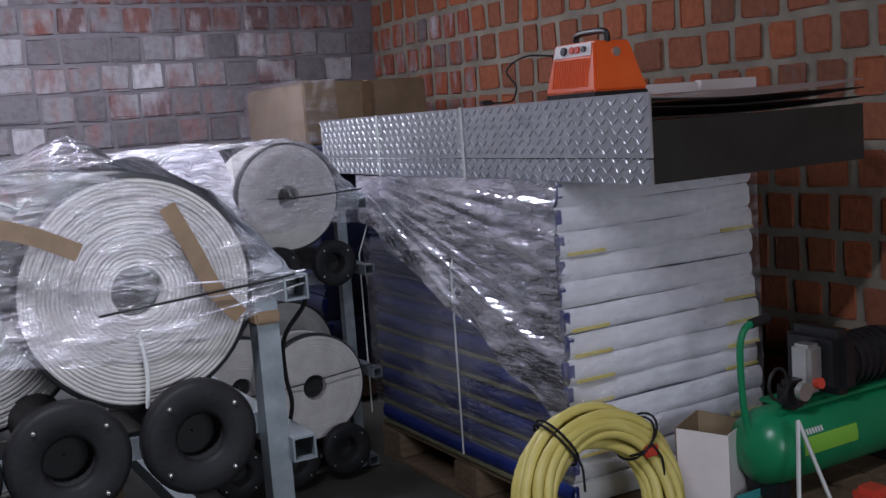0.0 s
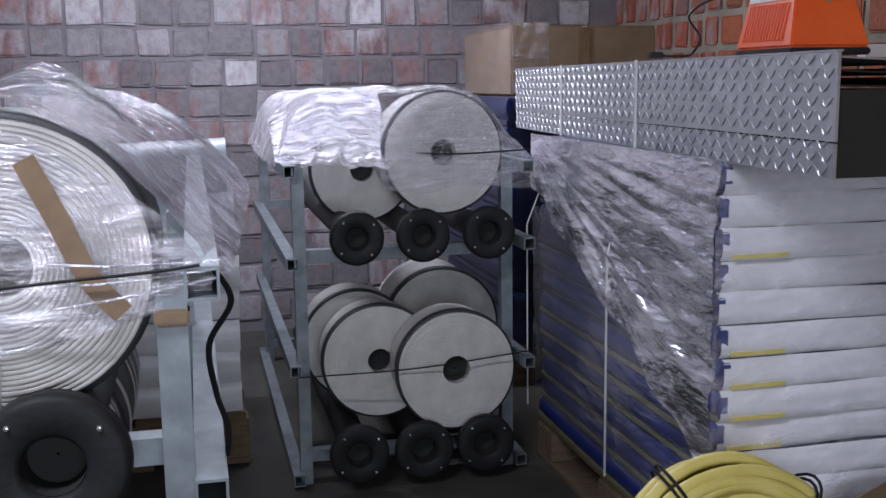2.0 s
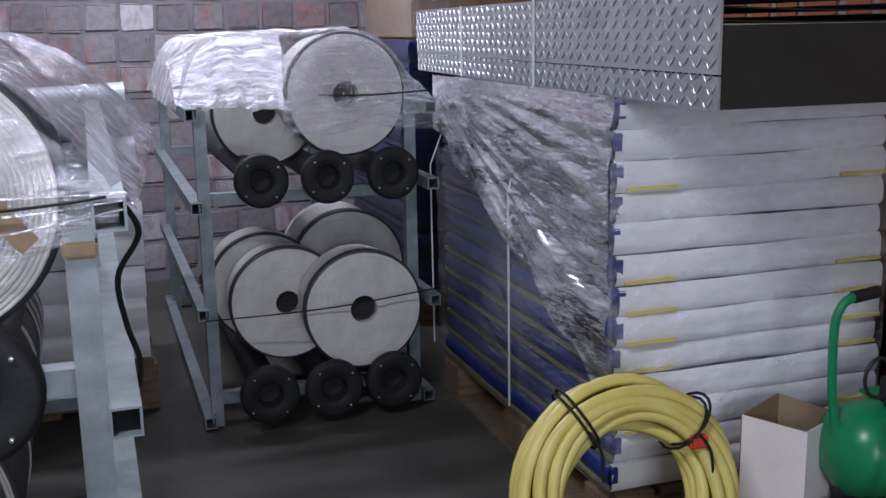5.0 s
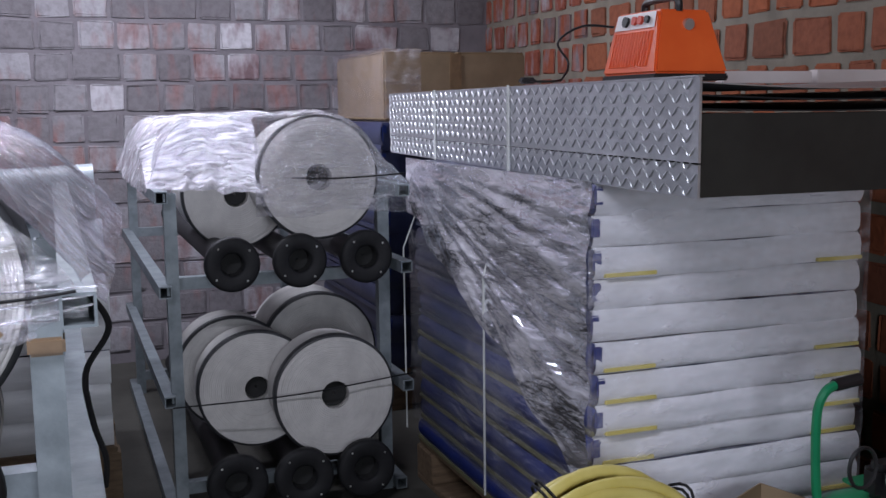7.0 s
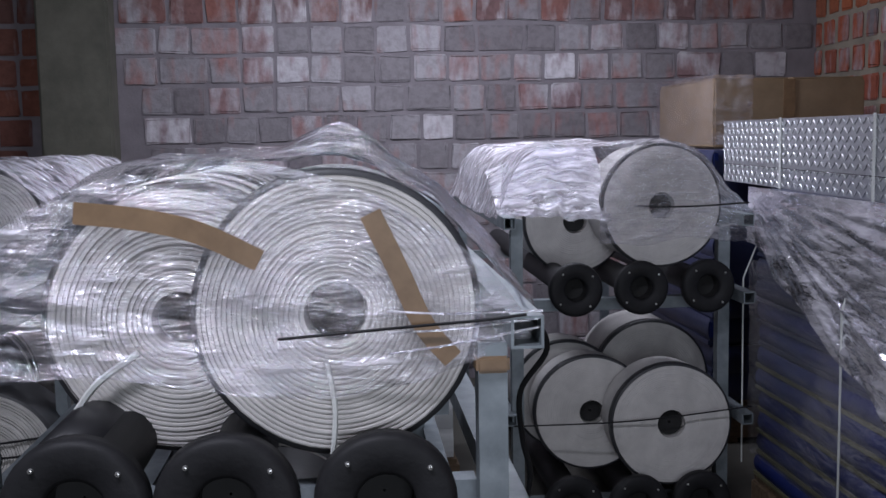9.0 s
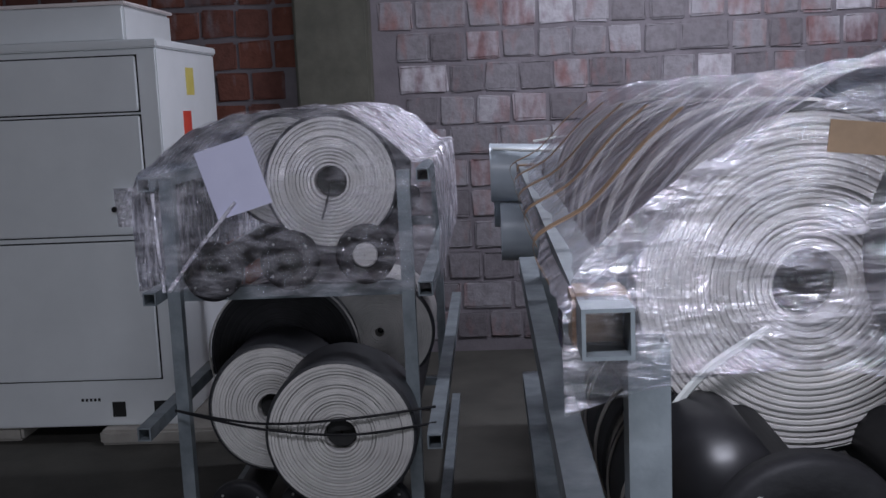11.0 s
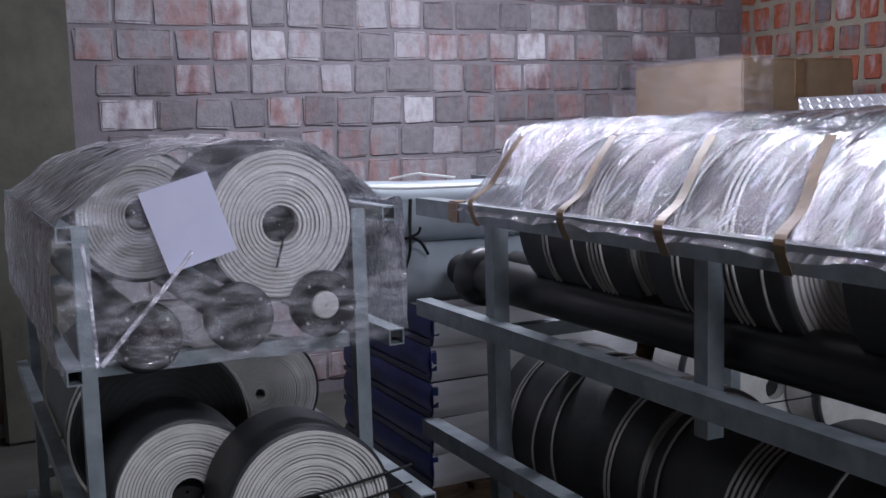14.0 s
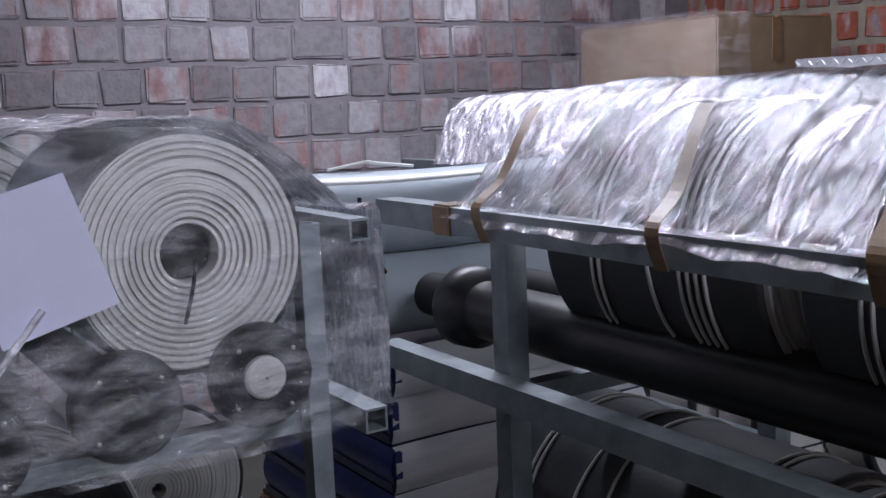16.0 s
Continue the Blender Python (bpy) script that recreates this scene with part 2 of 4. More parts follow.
def square_tube(p0, p1, w=0.045, wall=0.004, h=None, bm=None):
    """Hollow square section from p0 to p1."""
    bm = bm or bmesh.new()
    h = h or w
    d, s, u = axes(p0, p1)
    rings = []
    for a, b in ((w / 2, h / 2), (w / 2 - wall, h / 2 - wall)):
        for p in (p0, p1):
            rings.append([bm.verts.new(Vector(p) + s * x * a + u * y * b) for x, y in ((-1, -1), (1, -1), (1, 1), (-1, 1))])
    for i in range(4):
        j = (i + 1) % 4
        bm.faces.new((rings[0][i], rings[0][j], rings[1][j], rings[1][i]))
        bm.faces.new((rings[2][j], rings[2][i], rings[3][i], rings[3][j]))
        bm.faces.new((rings[0][j], rings[0][i], rings[2][i], rings[2][j]))
        bm.faces.new((rings[1][i], rings[1][j], rings[3][j], rings[3][i]))
    return bm


def revolve(c, prof, seg=48, bm=None, wob=0.0, seed=0.0, sx=1.0):
    """Turns a profile of (radius, y) round an axis along y through c."""
    bm = bm or bmesh.new()
    rows = []
    for r, y in prof:
        row = []
        for i in range(seg):
            a = 2 * math.pi * i / seg
            k = 1 + wob * noise.noise(Vector((math.cos(a) * 1.3, math.sin(a) * 1.3, seed + r * 6)))
            row.append(bm.verts.new((c[0] + r * k * sx * math.cos(a), c[1] + y, c[2] + r * k * math.sin(a))))
        rows.append(row)
    for p, q in zip(rows, rows[1:]):
        for i in range(seg):
            j = (i + 1) % seg
            bm.faces.new((p[i], p[j], q[j], q[i]))
    return bm


def pipe(points, r, seg=8, bm=None, closed=False):
    """A round tube along points."""
    bm = bm or bmesh.new()
    pts = [Vector(p) for p in points]
    rows = []
    n = len(pts)
    prev = None
    for i, p in enumerate(pts):
        a, b = (pts[(i - 1) % n], pts[(i + 1) % n]) if closed else (pts[max(0, i - 1)], pts[min(n - 1, i + 1)])
        d = (b - a).normalized()
        s = prev - d * prev.dot(d) if prev else d.cross(Vector((0.31, 0.2, 0.93)))
        s.normalize()
        prev = s
        u = d.cross(s)
        rows.append([bm.verts.new(p + (s * math.cos(2 * math.pi * k / seg) + u * math.sin(2 * math.pi * k / seg)) * r) for k in range(seg)])
    pairs = list(zip(rows, rows[1:])) + ([(rows[-1], rows[0])] if closed else [])
    for p, q in pairs:
        for k in range(seg):
            bm.faces.new((p[k], p[(k + 1) % seg], q[(k + 1) % seg], q[k]))
    if not closed:
        bm.faces.new(rows[0][::-1])
        bm.faces.new(rows[-1])
    return bm


def curve_points(ctrl, steps=10):
    pts = [Vector(p) for p in ctrl]
    out = []
    for i in range(len(pts) - 1):
        p0, p1, p2, p3 = pts[max(0, i - 1)], pts[i], pts[i + 1], pts[min(len(pts) - 1, i + 2)]
        for k in range(steps):
            t = k / steps
            out.append(0.5 * ((2 * p1) + (p2 - p0) * t + (2 * p0 - 5 * p1 + 4 * p2 - p3) * t * t + (3 * p1 - p0 - 3 * p2 + p3) * t ** 3))
    return out + [pts[-1]]


def sheet(fn, nu, nv):
    """A grid of nu by nv cells through fn(u, v)."""
    bm = bmesh.new()
    g = [[bm.verts.new(fn(i / nu, j / nv)) for j in range(nv + 1)] for i in range(nu + 1)]
    for i in range(nu):
        for j in range(nv):
            bm.faces.new((g[i][j], g[i + 1][j], g[i + 1][j + 1], g[i][j + 1]))
    return bm


def wrinkle(p, amp=0.006, scale=14, seed=0.0):
    return amp * (noise.noise(Vector(p) * scale + Vector((seed, 0, 0))) + 0.5 * noise.noise(Vector(p) * scale * 2.7))


# ---- structure ----
solid("floor", boxed((-4.6, -3.2, -0.1), (3.3, 6.1, 0)), M_FLOOR, kind="structure")
solid("ceiling", boxed((-4.6, -3.2, 3.3), (3.3, 6.1, 3.45)), M_CEIL, kind="structure")
wall_back = solid("wall_back", boxed((-4.6, 5.79, 0), (3.01, 6.1, 3.3)), M_MORTAR, kind="structure")
wall_right = solid("wall_right", boxed((3.01, -3.2, 0), (3.3, 6.1, 3.3)), M_MORTAR_RAW, kind="structure")
solid("wall_left", boxed((-4.6, -3.2, 0), (-4.4, 5.79, 3.3)), M_MORTAR_RAW, kind="structure")
solid("wall_front_1", boxed((-4.4, -3.2, 0), (-0.35, -3.0, 3.3)), M_MORTAR_RAW, kind="structure")
solid("wall_front_2", boxed((1.75, -3.2, 0), (3.01, -3.0, 3.3)), M_MORTAR_RAW, kind="structure")
solid("wall_front_3", boxed((-0.35, -3.2, 2.35), (1.75, -3.0, 3.3)), M_MORTAR_RAW, kind="structure")
solid("wall_front_4", boxed((-0.35, -3.2, 0), (1.75, -3.0, 0.35)), M_MORTAR_RAW, kind="structure")
col = boxed((-1.44, 5.62, 0), (-1.05, 5.79, 3.3), 0.015)
solid("pilaster", col, M_PLASTER, kind="structure")

# ---- rolls and racks ----


def belt_roll(x, y, z, r, length, label, rings=16, skin=True, seed=0.0, core=0.045, bands=(), sx=1.0, tight=1.0, rim=None, face=None):
    """A coiled belt lying along y; its face is at y."""
    t = thing("belt_roll", (x, y, z - r), label, "belt roll", "rolls of belting")
    rnd = random.Random(int(seed * 1000) + 7)
    prof = [(core, length * 0.5), (core, 0.004)]
    step = (r - core) / rings
    for i in range(rings):
        a = core + step * i
        off = rnd.uniform(-0.004, 0.004) * tight - 0.006 * math.sin(i / rings * 3.1)
        prof += [(a + 0.001, off), (a + step * 0.62, off), (a + step * 0.66, off + 0.006 * tight), (a + step * 0.97, off + 0.006 * tight)]
    prof += [(r, 0.0), (r, length), (core, length)]
    body = part("coil", revolve((x, y, z), prof, 56, wob=0.018, seed=seed, sx=sx), face or M_BELT, t)
    gap = revolve((x, y, z), [(core + 0.002, 0.0045 + 0.004 * (1 - tight)), (r - 0.004, 0.0045 + 0.004 * (1 - tight))], 40, sx=sx)
    part("ply_gap", gap, face or M_GAP, t, "dark gap between plies")
    # near-black disc stands in for the shade inside the hollow core
    part("core", revolve((x, y, z), [(core - 0.004, 0.03), (0.004, 0.032)], 24), M_DARK, t, "shade-black disc in hollow core")
    if skin:
        sk = revolve((x, y, z), [(r - 0.002, 0.003), (r + 0.008, 0.003), (r + 0.010, 0.012), (r + 0.010, (rim or length) - 0.01), (r - 0.002, rim or length)], 56, wob=0.018, seed=seed, sx=sx)
        body = smooth(part("outer_ply", sk, M_PLY, t, "black rubber outer ply"), True)
    for k, (by, n) in enumerate(bands):
        for j in range(n):
            yy = by + j * 0.017
            wv = 0.02 * math.sin(k * 2.1)
            pts = [(x + (r + 0.013) * sx * math.cos(a), y + yy + wv * math.sin(a), z + (r + 0.013) * math.sin(a)) for a in [2 * math.pi * i / 44 for i in range(44)]]
            part("ply_edge", pipe(pts, 0.0035, 5, closed=True), M_BELT, body, "white ply edge showing")
    return t


def roller(x, y, z, r, length, label="black rubber conveyor roller resting in steel rack", flange=True):
    t = thing("conveyor_roller", (x, y, z - r), label, "roller", "rollers in the racks")
    bore = r * 0.42
    prof = [(bore, 0.25), (bore, 0.004), (bore + 0.006, 0), (r - 0.012, -0.004), (r - 0.003, 0.0), (r, 0.008), (r, 0.03), (r * 0.5, 0.035), (r * 0.5, length)]
    drum = smooth(part("drum", revolve((x, y, z), prof, 36), M_RUBBER, t), True)
    # near-black lining and end disc paint the shade deep in the bore
    part("bore", revolve((x, y, z), [(bore - 0.001, 0.012), (bore - 0.002, 0.06), (0.002, 0.061)], 20), M_DARK, t, "shade-black lining of bore")
    if flange:
        for k in range(4):
            a = 0.7 + k * math.pi / 2
            c = (x + (r - 0.02) * math.cos(a), y - 0.006, z + (r - 0.02) * math.sin(a))
            part("bolt", revolve(c, [(0.001, -0.002), (0.003, -0.0015), (0.004, 0.003)], 8), M_STEEL, drum, "small steel bolt")
    return t


def steel_rack(label, posts, rails, crosses, group="steel racks"):
    base = (sum(p[0] for p in posts) / len(posts), min(p[1] for p in posts), 0)
    t = thing("steel_rack", base, label, "rack", group)
    for x, y, z0, z1, w in posts:
        part("post", square_tube((x, y, z0), (x, y, z1), w), M_GALV, t)
    for x, z, y0, y1, w in rails:
        part("side_rail", square_tube((x, y0, z), (x, y1, z), w), M_GALV, t)
    for y, z, x0, x1, w in crosses:
        part("cross_rail", square_tube((x0, y, z), (x1, y, z), w), M_GALV, t)
    return t


def film_cover(label, prof, y0, y1, seed=0.0, sag=0.02, front=None, zb=0.0, fy=0.0, peak=None, mat=None, front_mat=None, flare=0.0):
    """Film laid over a profile of (x, z), drawn back from y0 to y1, with an optional front sheet down to zb."""
    xs = [p[0] for p in prof]
    t = thing("stretch_film", (sum(xs) / len(xs), y0, min(p[1] for p in prof)), label, "plastic film")
    dense = curve_points([(p[0], 0, p[1]) for p in prof], 8)
    n = len(dense) - 1

    def top(u, v):
        k = u * n
        i = min(n - 1, int(k))
        p = dense[i].lerp(dense[i + 1], k - i)
        y = y0 + (y1 - y0) * v
        d = wrinkle((p.x * 1.0, y * 0.55, p.z), 0.012, 11, seed)
        z = p.z + d - sag * 0.5 * (1 - math.cos(v * 9 + seed)) * 0.5
        if peak:
            z += peak[3] * math.exp(-((p.x - peak[0]) / peak[2]) ** 2 - ((y - peak[1]) / peak[2]) ** 2)
        return Vector((p.x + d * 0.6 + flare * min(1, v * 1.6) * max(0, p.x - min(xs) - 0.5 * (max(xs) - min(xs))), y + 0.006 * noise.noise(p * 20), z))
    smooth(part("top_sheet", sheet(top, 64, 60), mat or M_FILM, t), True)
    if front:
        x0, x1 = front

        def height(x):
            best = -1
            for a, b in zip(dense, dense[1:]):
                lo, hi = min(a.x, b.x), max(a.x, b.x)
                if lo <= x <= hi and hi > lo:
                    best = max(best, a.z + (b.z - a.z) * ((x - a.x) / (b.x - a.x)))
            return best

        def face(u, v):
            x = x0 + (x1 - x0) * u
            ht = max(height(min(max(x, min(xs) + 1e-4), max(xs) - 1e-4)), zb + 0.02)
            low = zb + 0.03 * noise.noise(Vector((x * 5, seed, 0)))
            z = low + (ht - low) * v
            return Vector((x, y0 + fy + wrinkle((x * 0.6, 0, z * 1.6), 0.016, 9, seed) * (1 - v ** 6), z))
        smooth(part("front_sheet", sheet(face, 60, 40), front_mat or M_FILM_FRONT, t), True)
    return t


# rack with the two large rolls
steel_rack("galvanised square-tube rack carrying large film-wrapped belt rolls",
           [(0.42, 1.2, 0, 1.145, 0.042), (-0.3, 1.2, 0, 1.145, 0.042), (-0.3, 2.165, 0.78, 1.145, 0.04), (-0.3, 3.02, 0, 1.145, 0.046), (0.42, 3.02, 0, 1.145, 0.05), (0.42, 2.165, 0.78, 1.145, 0.05)],
           [(0.462, 1.167, 1.13, 3.38, 0.046), (-0.345, 1.167, 1.13, 3.38, 0.05), (0.462, 0.862, 1.16, 3.4, 0.046), (-0.345, 0.864, 1.16, 3.4, 0.048), (0.462, 0.485, 1.16, 3.38, 0.046), (-0.345, 0.5, 1.16, 3.38, 0.05)],
           [(1.245, 0.91, -0.28, 0.4, 0.04), (3.02, 0.84, -0.27, 0.4, 0.04), (1.245, 0.27, -0.28, 0.4, 0.04), (3.02, 0.27, -0.27, 0.4, 0.04), (2.1, 0.25, -0.27, 0.4, 0.03)])
for bx, bz in ((-0.156, 0.945), (0.045, 0.94), (0.262, 0.935)):
    roller(bx, 1.12, bz, 0.1, 2.4)
belt_roll(0.2, 1.2, 1.19, 0.197, 0.24, "large white conveyor belt roll wrapped in stretch film", 21, seed=0.3, tight=0.6)
belt_roll(-0.06, 1.46, 1.145, 0.215, 0.4, "white conveyor belt roll partly covered by film", 21, seed=0.7, tight=0.6, bands=((0.1, 2), (0.24, 3)))
belt_roll(-0.06, 1.98, 1.145, 0.212, 0.42, "black conveyor belt roll with white edges showing", 15, seed=1.1, bands=((0.06, 1), (0.14, 3), (0.3, 2)))
belt_roll(-0.06, 2.46, 1.145, 0.212, 0.48, "black conveyor belt roll with looped white edge", 15, seed=1.6, bands=((0.1, 4), (0.22, 1), (0.33, 2)))
bp = thing("black_pipe", (-0.19, 2.4, 0.89), "long glossy black plastic pipe under the belt rolls", "pipe")
smooth(part("tube", pipe([(-0.2, 1.25 + 0.2 * i, 0.955) for i in range(11)] + [(-0.2, 3.27, 0.955)], 0.06, 28), M_PLASTIC, bp), True)
smooth(part("end_cap", revolve((-0.2, 3.26, 0.955), [(0.06, -0.02), (0.085, 0.0), (0.088, 0.05), (0.07, 0.08), (0.002, 0.09)], 28), M_PLASTIC, bp, "domed black end cap"), True)
# black rolls of the lower tier
for k, (ry, rl, rr, bd) in enumerate(((1.3, 0.36, 0.22, ()), (1.68, 0.46, 0.235, ((0.3, 1),)), (2.16, 0.36, 0.215, ((0.02, 5), (0.3, 1))), (2.53, 0.7, 0.225, ((0.1, 2), (0.36, 1), (0.46, 1), (0.58, 2))))):
    belt_roll(0.02, ry, 0.292 + rr, rr, rl, "black rubber belt roll with white ply edges in lower tier", 15, seed=2.0 + k * 0.4, bands=bd)
tie = thing("cord_tie", (-0.18, 2.8, 0.66), "white cord looped over black belt roll", "cord")
part("loop", pipe(curve_points([(-0.2, 2.72, 0.555), (-0.19, 2.76, 0.6), (-0.165, 2.8, 0.64), (-0.175, 2.84, 0.62), (-0.15, 2.88, 0.655), (-0.16, 2.79, 0.65)], 6), 0.004, 6), M_ROPE, tie)

film_cover("shiny crumpled stretch film over large belt rolls", [(-0.385, 1.175), (-0.31, 1.232), (-0.235, 1.305), (-0.15, 1.38), (-0.06, 1.41), (0.1, 1.412), (0.22, 1.41), (0.33, 1.355), (0.42, 1.265), (0.5, 1.165)],
           1.175, 3.12, 0.4, 0.015, peak=(0.2, 1.75, 0.1, 0.06), mat=M_FILM_BIG, flare=0.22)
bigf = thing("stretch_film", (0.0, 1.16, 1.05), "torn clear stretch film across roll faces", "plastic film")


def face_film(u, v):
    x = -0.385 + 0.86 * u
    ht = 1.19 + 0.22 * math.sin(min(1, max(0, (u * 1.02))) * math.pi) ** 0.7
    low = 1.075 + 0.03 * math.sin(u * 7) + 0.05 * u
    z = low + (ht - low) * v
    bulge = 0.018 * math.sin(u * math.pi)
    return Vector((x, 1.178 - bulge + wrinkle((x * 0.5, 0.2, z * 1.8 + x * 0.5), 0.02, 10, 3.0) * (1 - v ** 4), z))


smooth(part("front_sheet", sheet(face_film, 70, 40), M_FILM_FRONT, bigf), True)


def tape_strip(pts, width, y, name="packing_tape", label="brown packing tape stuck on stretch film"):
    t = thing(name, (pts[0][0], y, pts[0][1]), label, "tape", "tape strips")
    line = curve_points([(a, 0, b) for a, b in pts], 6)
    bm = bmesh.new()
    rows = []
    for i, p in enumerate(line):
        d = (line[min(i + 1, len(line) - 1)] - line[max(i - 1, 0)]).normalized()
        nn = Vector((-d.z, 0, d.x)) * width / 2
        yy = y + 0.001 * noise.noise(p * 9)
        rows.append([bm.verts.new((q.x, yy + o, q.z)) for q, o in ((p + nn, 0), (p - nn, 0), (p - nn, 0.0012), (p + nn, 0.0012))])
    for p, q in zip(rows, rows[1:]):
        for i in range(4):
            j = (i + 1) % 4
            bm.faces.new((p[i], p[j], q[j], q[i]))
    bm.faces.new(rows[0][::-1])
    bm.faces.new(rows[-1])
    part("strip", bm, M_TAPE, t)
    return t


tape_strip([(-0.14, 1.345), (-0.06, 1.335), (0.02, 1.315), (0.1, 1.275)], 0.03, 1.14)
tape_strip([(0.25, 1.335), (0.285, 1.26), (0.32, 1.18), (0.36, 1.13)], 0.03, 1.145)


def over_tape(y, width=0.028):
    """Tape that runs from the side rail up over the wrapped rolls."""
    t = thing("packing_tape", (-0.39, y, 1.17), "brown packing tape holding film to the rail", "tape", "tape strips")
    pr = curve_points([(-0.377, y, 1.14), (-0.395, y, 1.2), (-0.318, y + 0.03, 1.243), (-0.24, y + 0.07, 1.318), (-0.18, y + 0.1, 1.365)], 6)
    bm = bmesh.new()
    rows = [[bm.verts.new(p + Vector((0, s * width / 2, o))) for s, o in ((-1, 0), (1, 0), (1, 0.002), (-1, 0.002))] for p in pr]
    for p, q in zip(rows, rows[1:]):
        for i in range(4):
            bm.faces.new((p[i], p[(i + 1) % 4], q[(i + 1) % 4], q[i]))
    part("strip", bm, M_TAPE, t)


for ty in (1.55, 1.88, 2.2, 2.55, 2.98):
    over_tape(ty)

cd = thing("cord", (0.3, 1.13, 1.17), "dark cord across large roll face to rail", "cord", "cords")
part("strand", pipe(curve_points([(0.12, 1.15, 1.165), (0.28, 1.135, 1.178), (0.4, 1.13, 1.186), (0.46, 1.125, 1.193)], 6), 0.0024, 6), M_RUBBER, cd)
cd = thing("cord", (0.19, 1.18, 1.0), "white cord tied over large roll edge", "cord", "cords")
part("strand", pipe(curve_points([(0.185, 1.17, 1.13), (0.195, 1.175, 1.06), (0.19, 1.18, 0.99)], 6), 0.004, 6), M_ROPE, cd)
cd = thing("cord", (-0.2, 1.4, 1.05), "white cord end by the rear roll", "cord", "cords")
part("strand", pipe(curve_points([(-0.12, 1.42, 1.1), (-0.19, 1.43, 1.05), (-0.23, 1.44, 1.0)], 6), 0.006, 6), M_ROPE, cd)
for px_, py_ in ((-0.345, 1.19), (-0.345, 3.1)):
    tw = thing("packing_tape", (px_, py_, 1.14), "brown tape wrapped round steel rail end", "tape", "tape strips")
    part("wrap", boxed((px_ - 0.029, py_, 1.138), (px_ + 0.029, py_ + 0.06, 1.196), 0.004), M_TAPE, tw)

cd = thing("cable", (0.47, 1.24, 0.86), "black cable hanging beside the rack post", "cable")
part("strand", pipe(curve_points([(0.475, 1.16, 1.185), (0.5, 1.19, 1.13), (0.468, 1.23, 1.06), (0.475, 1.26, 0.98), (0.49, 1.28, 0.92), (0.488, 1.3, 0.87)], 8), 0.0045, 8), M_RUBBER, cd)
tw = thing("packing_tape", (0.42, 1.18, 1.06), "brown tape wound round the rack post top", "tape", "tape strips")
part("wrap", boxed((0.396, 1.175, 1.1), (0.444, 1.225, 1.125), 0.004), M_TAPE, tw)
wisp = thing("stretch_film", (0.4, 1.15, 1.1), "gathered strands of film tied to rail", "plastic film")
for dz0, dz1 in ((0.0, 0.0), (-0.03, -0.012), (0.03, 0.01)):
    part("strand", pipe(curve_points([(0.27, 1.145, 1.17 + dz0), (0.36, 1.13, 1.175 + dz0 * 0.7), (0.485, 1.14, 1.185 + dz1)], 6), 0.0016, 5), M_FILM, wisp)

# small rack by the pallet stack
steel_rack("galvanised two-tier rack holding white belt rolls and rollers",
           [(0.805, 3.36, 0, 1.14, 0.042), (1.555, 3.36, 0, 1.14, 0.042), (0.805, 5.1, 0, 1.14, 0.042), (1.555, 5.1, 0, 1.14, 0.042)],
           [(0.775, 1.13, 3.3, 5.2, 0.042), (1.597, 1.13, 3.22, 5.2, 0.042), (0.775, 0.81, 3.3, 5.2, 0.042), (1.597, 0.86, 3.2, 5.2, 0.042), (0.775, 0.43, 3.3, 5.2, 0.04), (1.597, 0.43, 3.2, 5.2, 0.04), (0.775, 0.03, 3.3, 5.2, 0.042), (1.597, 0.03, 3.3, 5.2, 0.042)],
           [(3.4, 0.825, 0.825, 1.535, 0.042), (3.4, 0.09, 0.825, 1.535, 0.042), (5.1, 0.82, 0.825, 1.535, 0.042), (5.1, 0.09, 0.825, 1.535, 0.042)])
for bx in (0.987, 1.217, 1.452):
    roller(bx, 3.2, 0.905, 0.093, 1.9)
for bx, bz in ((0.978, 0.142), (1.21, 0.136), (1.436, 0.14)):
    roller(bx, 3.2, bz, 0.105, 1.9)
belt_roll(1.305, 3.27, 1.183, 0.206, 0.3, "white belt roll under film on top tier", 22, seed=5.0, tight=0.3, rim=0.05)
belt_roll(1.075, 3.62, 1.105, 0.19, 0.4, "white belt roll set back on top tier", 20, seed=5.3, tight=0.3, rim=0.05)
belt_roll(1.345, 3.27, 0.403, 0.212, 0.17, "white belt roll with smooth tight coils", 24, seed=5.6, core=0.05, tight=0.25, rim=0.045)
belt_roll(1.1, 3.46, 0.405, 0.208, 0.16, "white belt roll behind another on lower tier", 24, seed=5.9, tight=0.25, rim=0.04)
belt_roll(1.05, 3.66, 0.425, 0.208, 0.2, "white belt roll at the back of lower tier", 22, seed=6.1, tight=0.25, rim=0.04)
belt_roll(1.39, 3.68, 0.475, 0.222, 0.3, "white belt roll with black rim behind front roll", 22, seed=6.3, tight=0.25, rim=0.05)
rack_film = film_cover("clear stretch film drawn over top roll and rack", [(0.72, 1.15), (0.745, 1.21), (0.79, 1.32), (0.86, 1.383), (1.0, 1.395), (1.2, 1.4), (1.34, 1.405), (1.45, 1.355), (1.53, 1.25), (1.63, 1.15)], 3.25, 4.9, 5.5, 0.02, front=(1.08, 1.63), zb=1.06, fy=0.0)


def drape(u, v):
    x = 0.725 + 0.4 * u
    low, high = 1.165 - 0.03 * u + 0.012 * noise.noise(Vector((x * 22, 0, 1))), 1.3 + 0.095 * min(1, u * 2.2)
    z = low + (high - low) * v
    fold = 0.02 * noise.noise(Vector((x * 16 - z * 9, z * 5, 6))) + 0.008 * noise.noise(Vector((x * 40 - z * 20, z * 9, 2)))
    return Vector((x, 3.255 + 0.3 * v ** 1.3 + fold, z + 0.3 * fold))


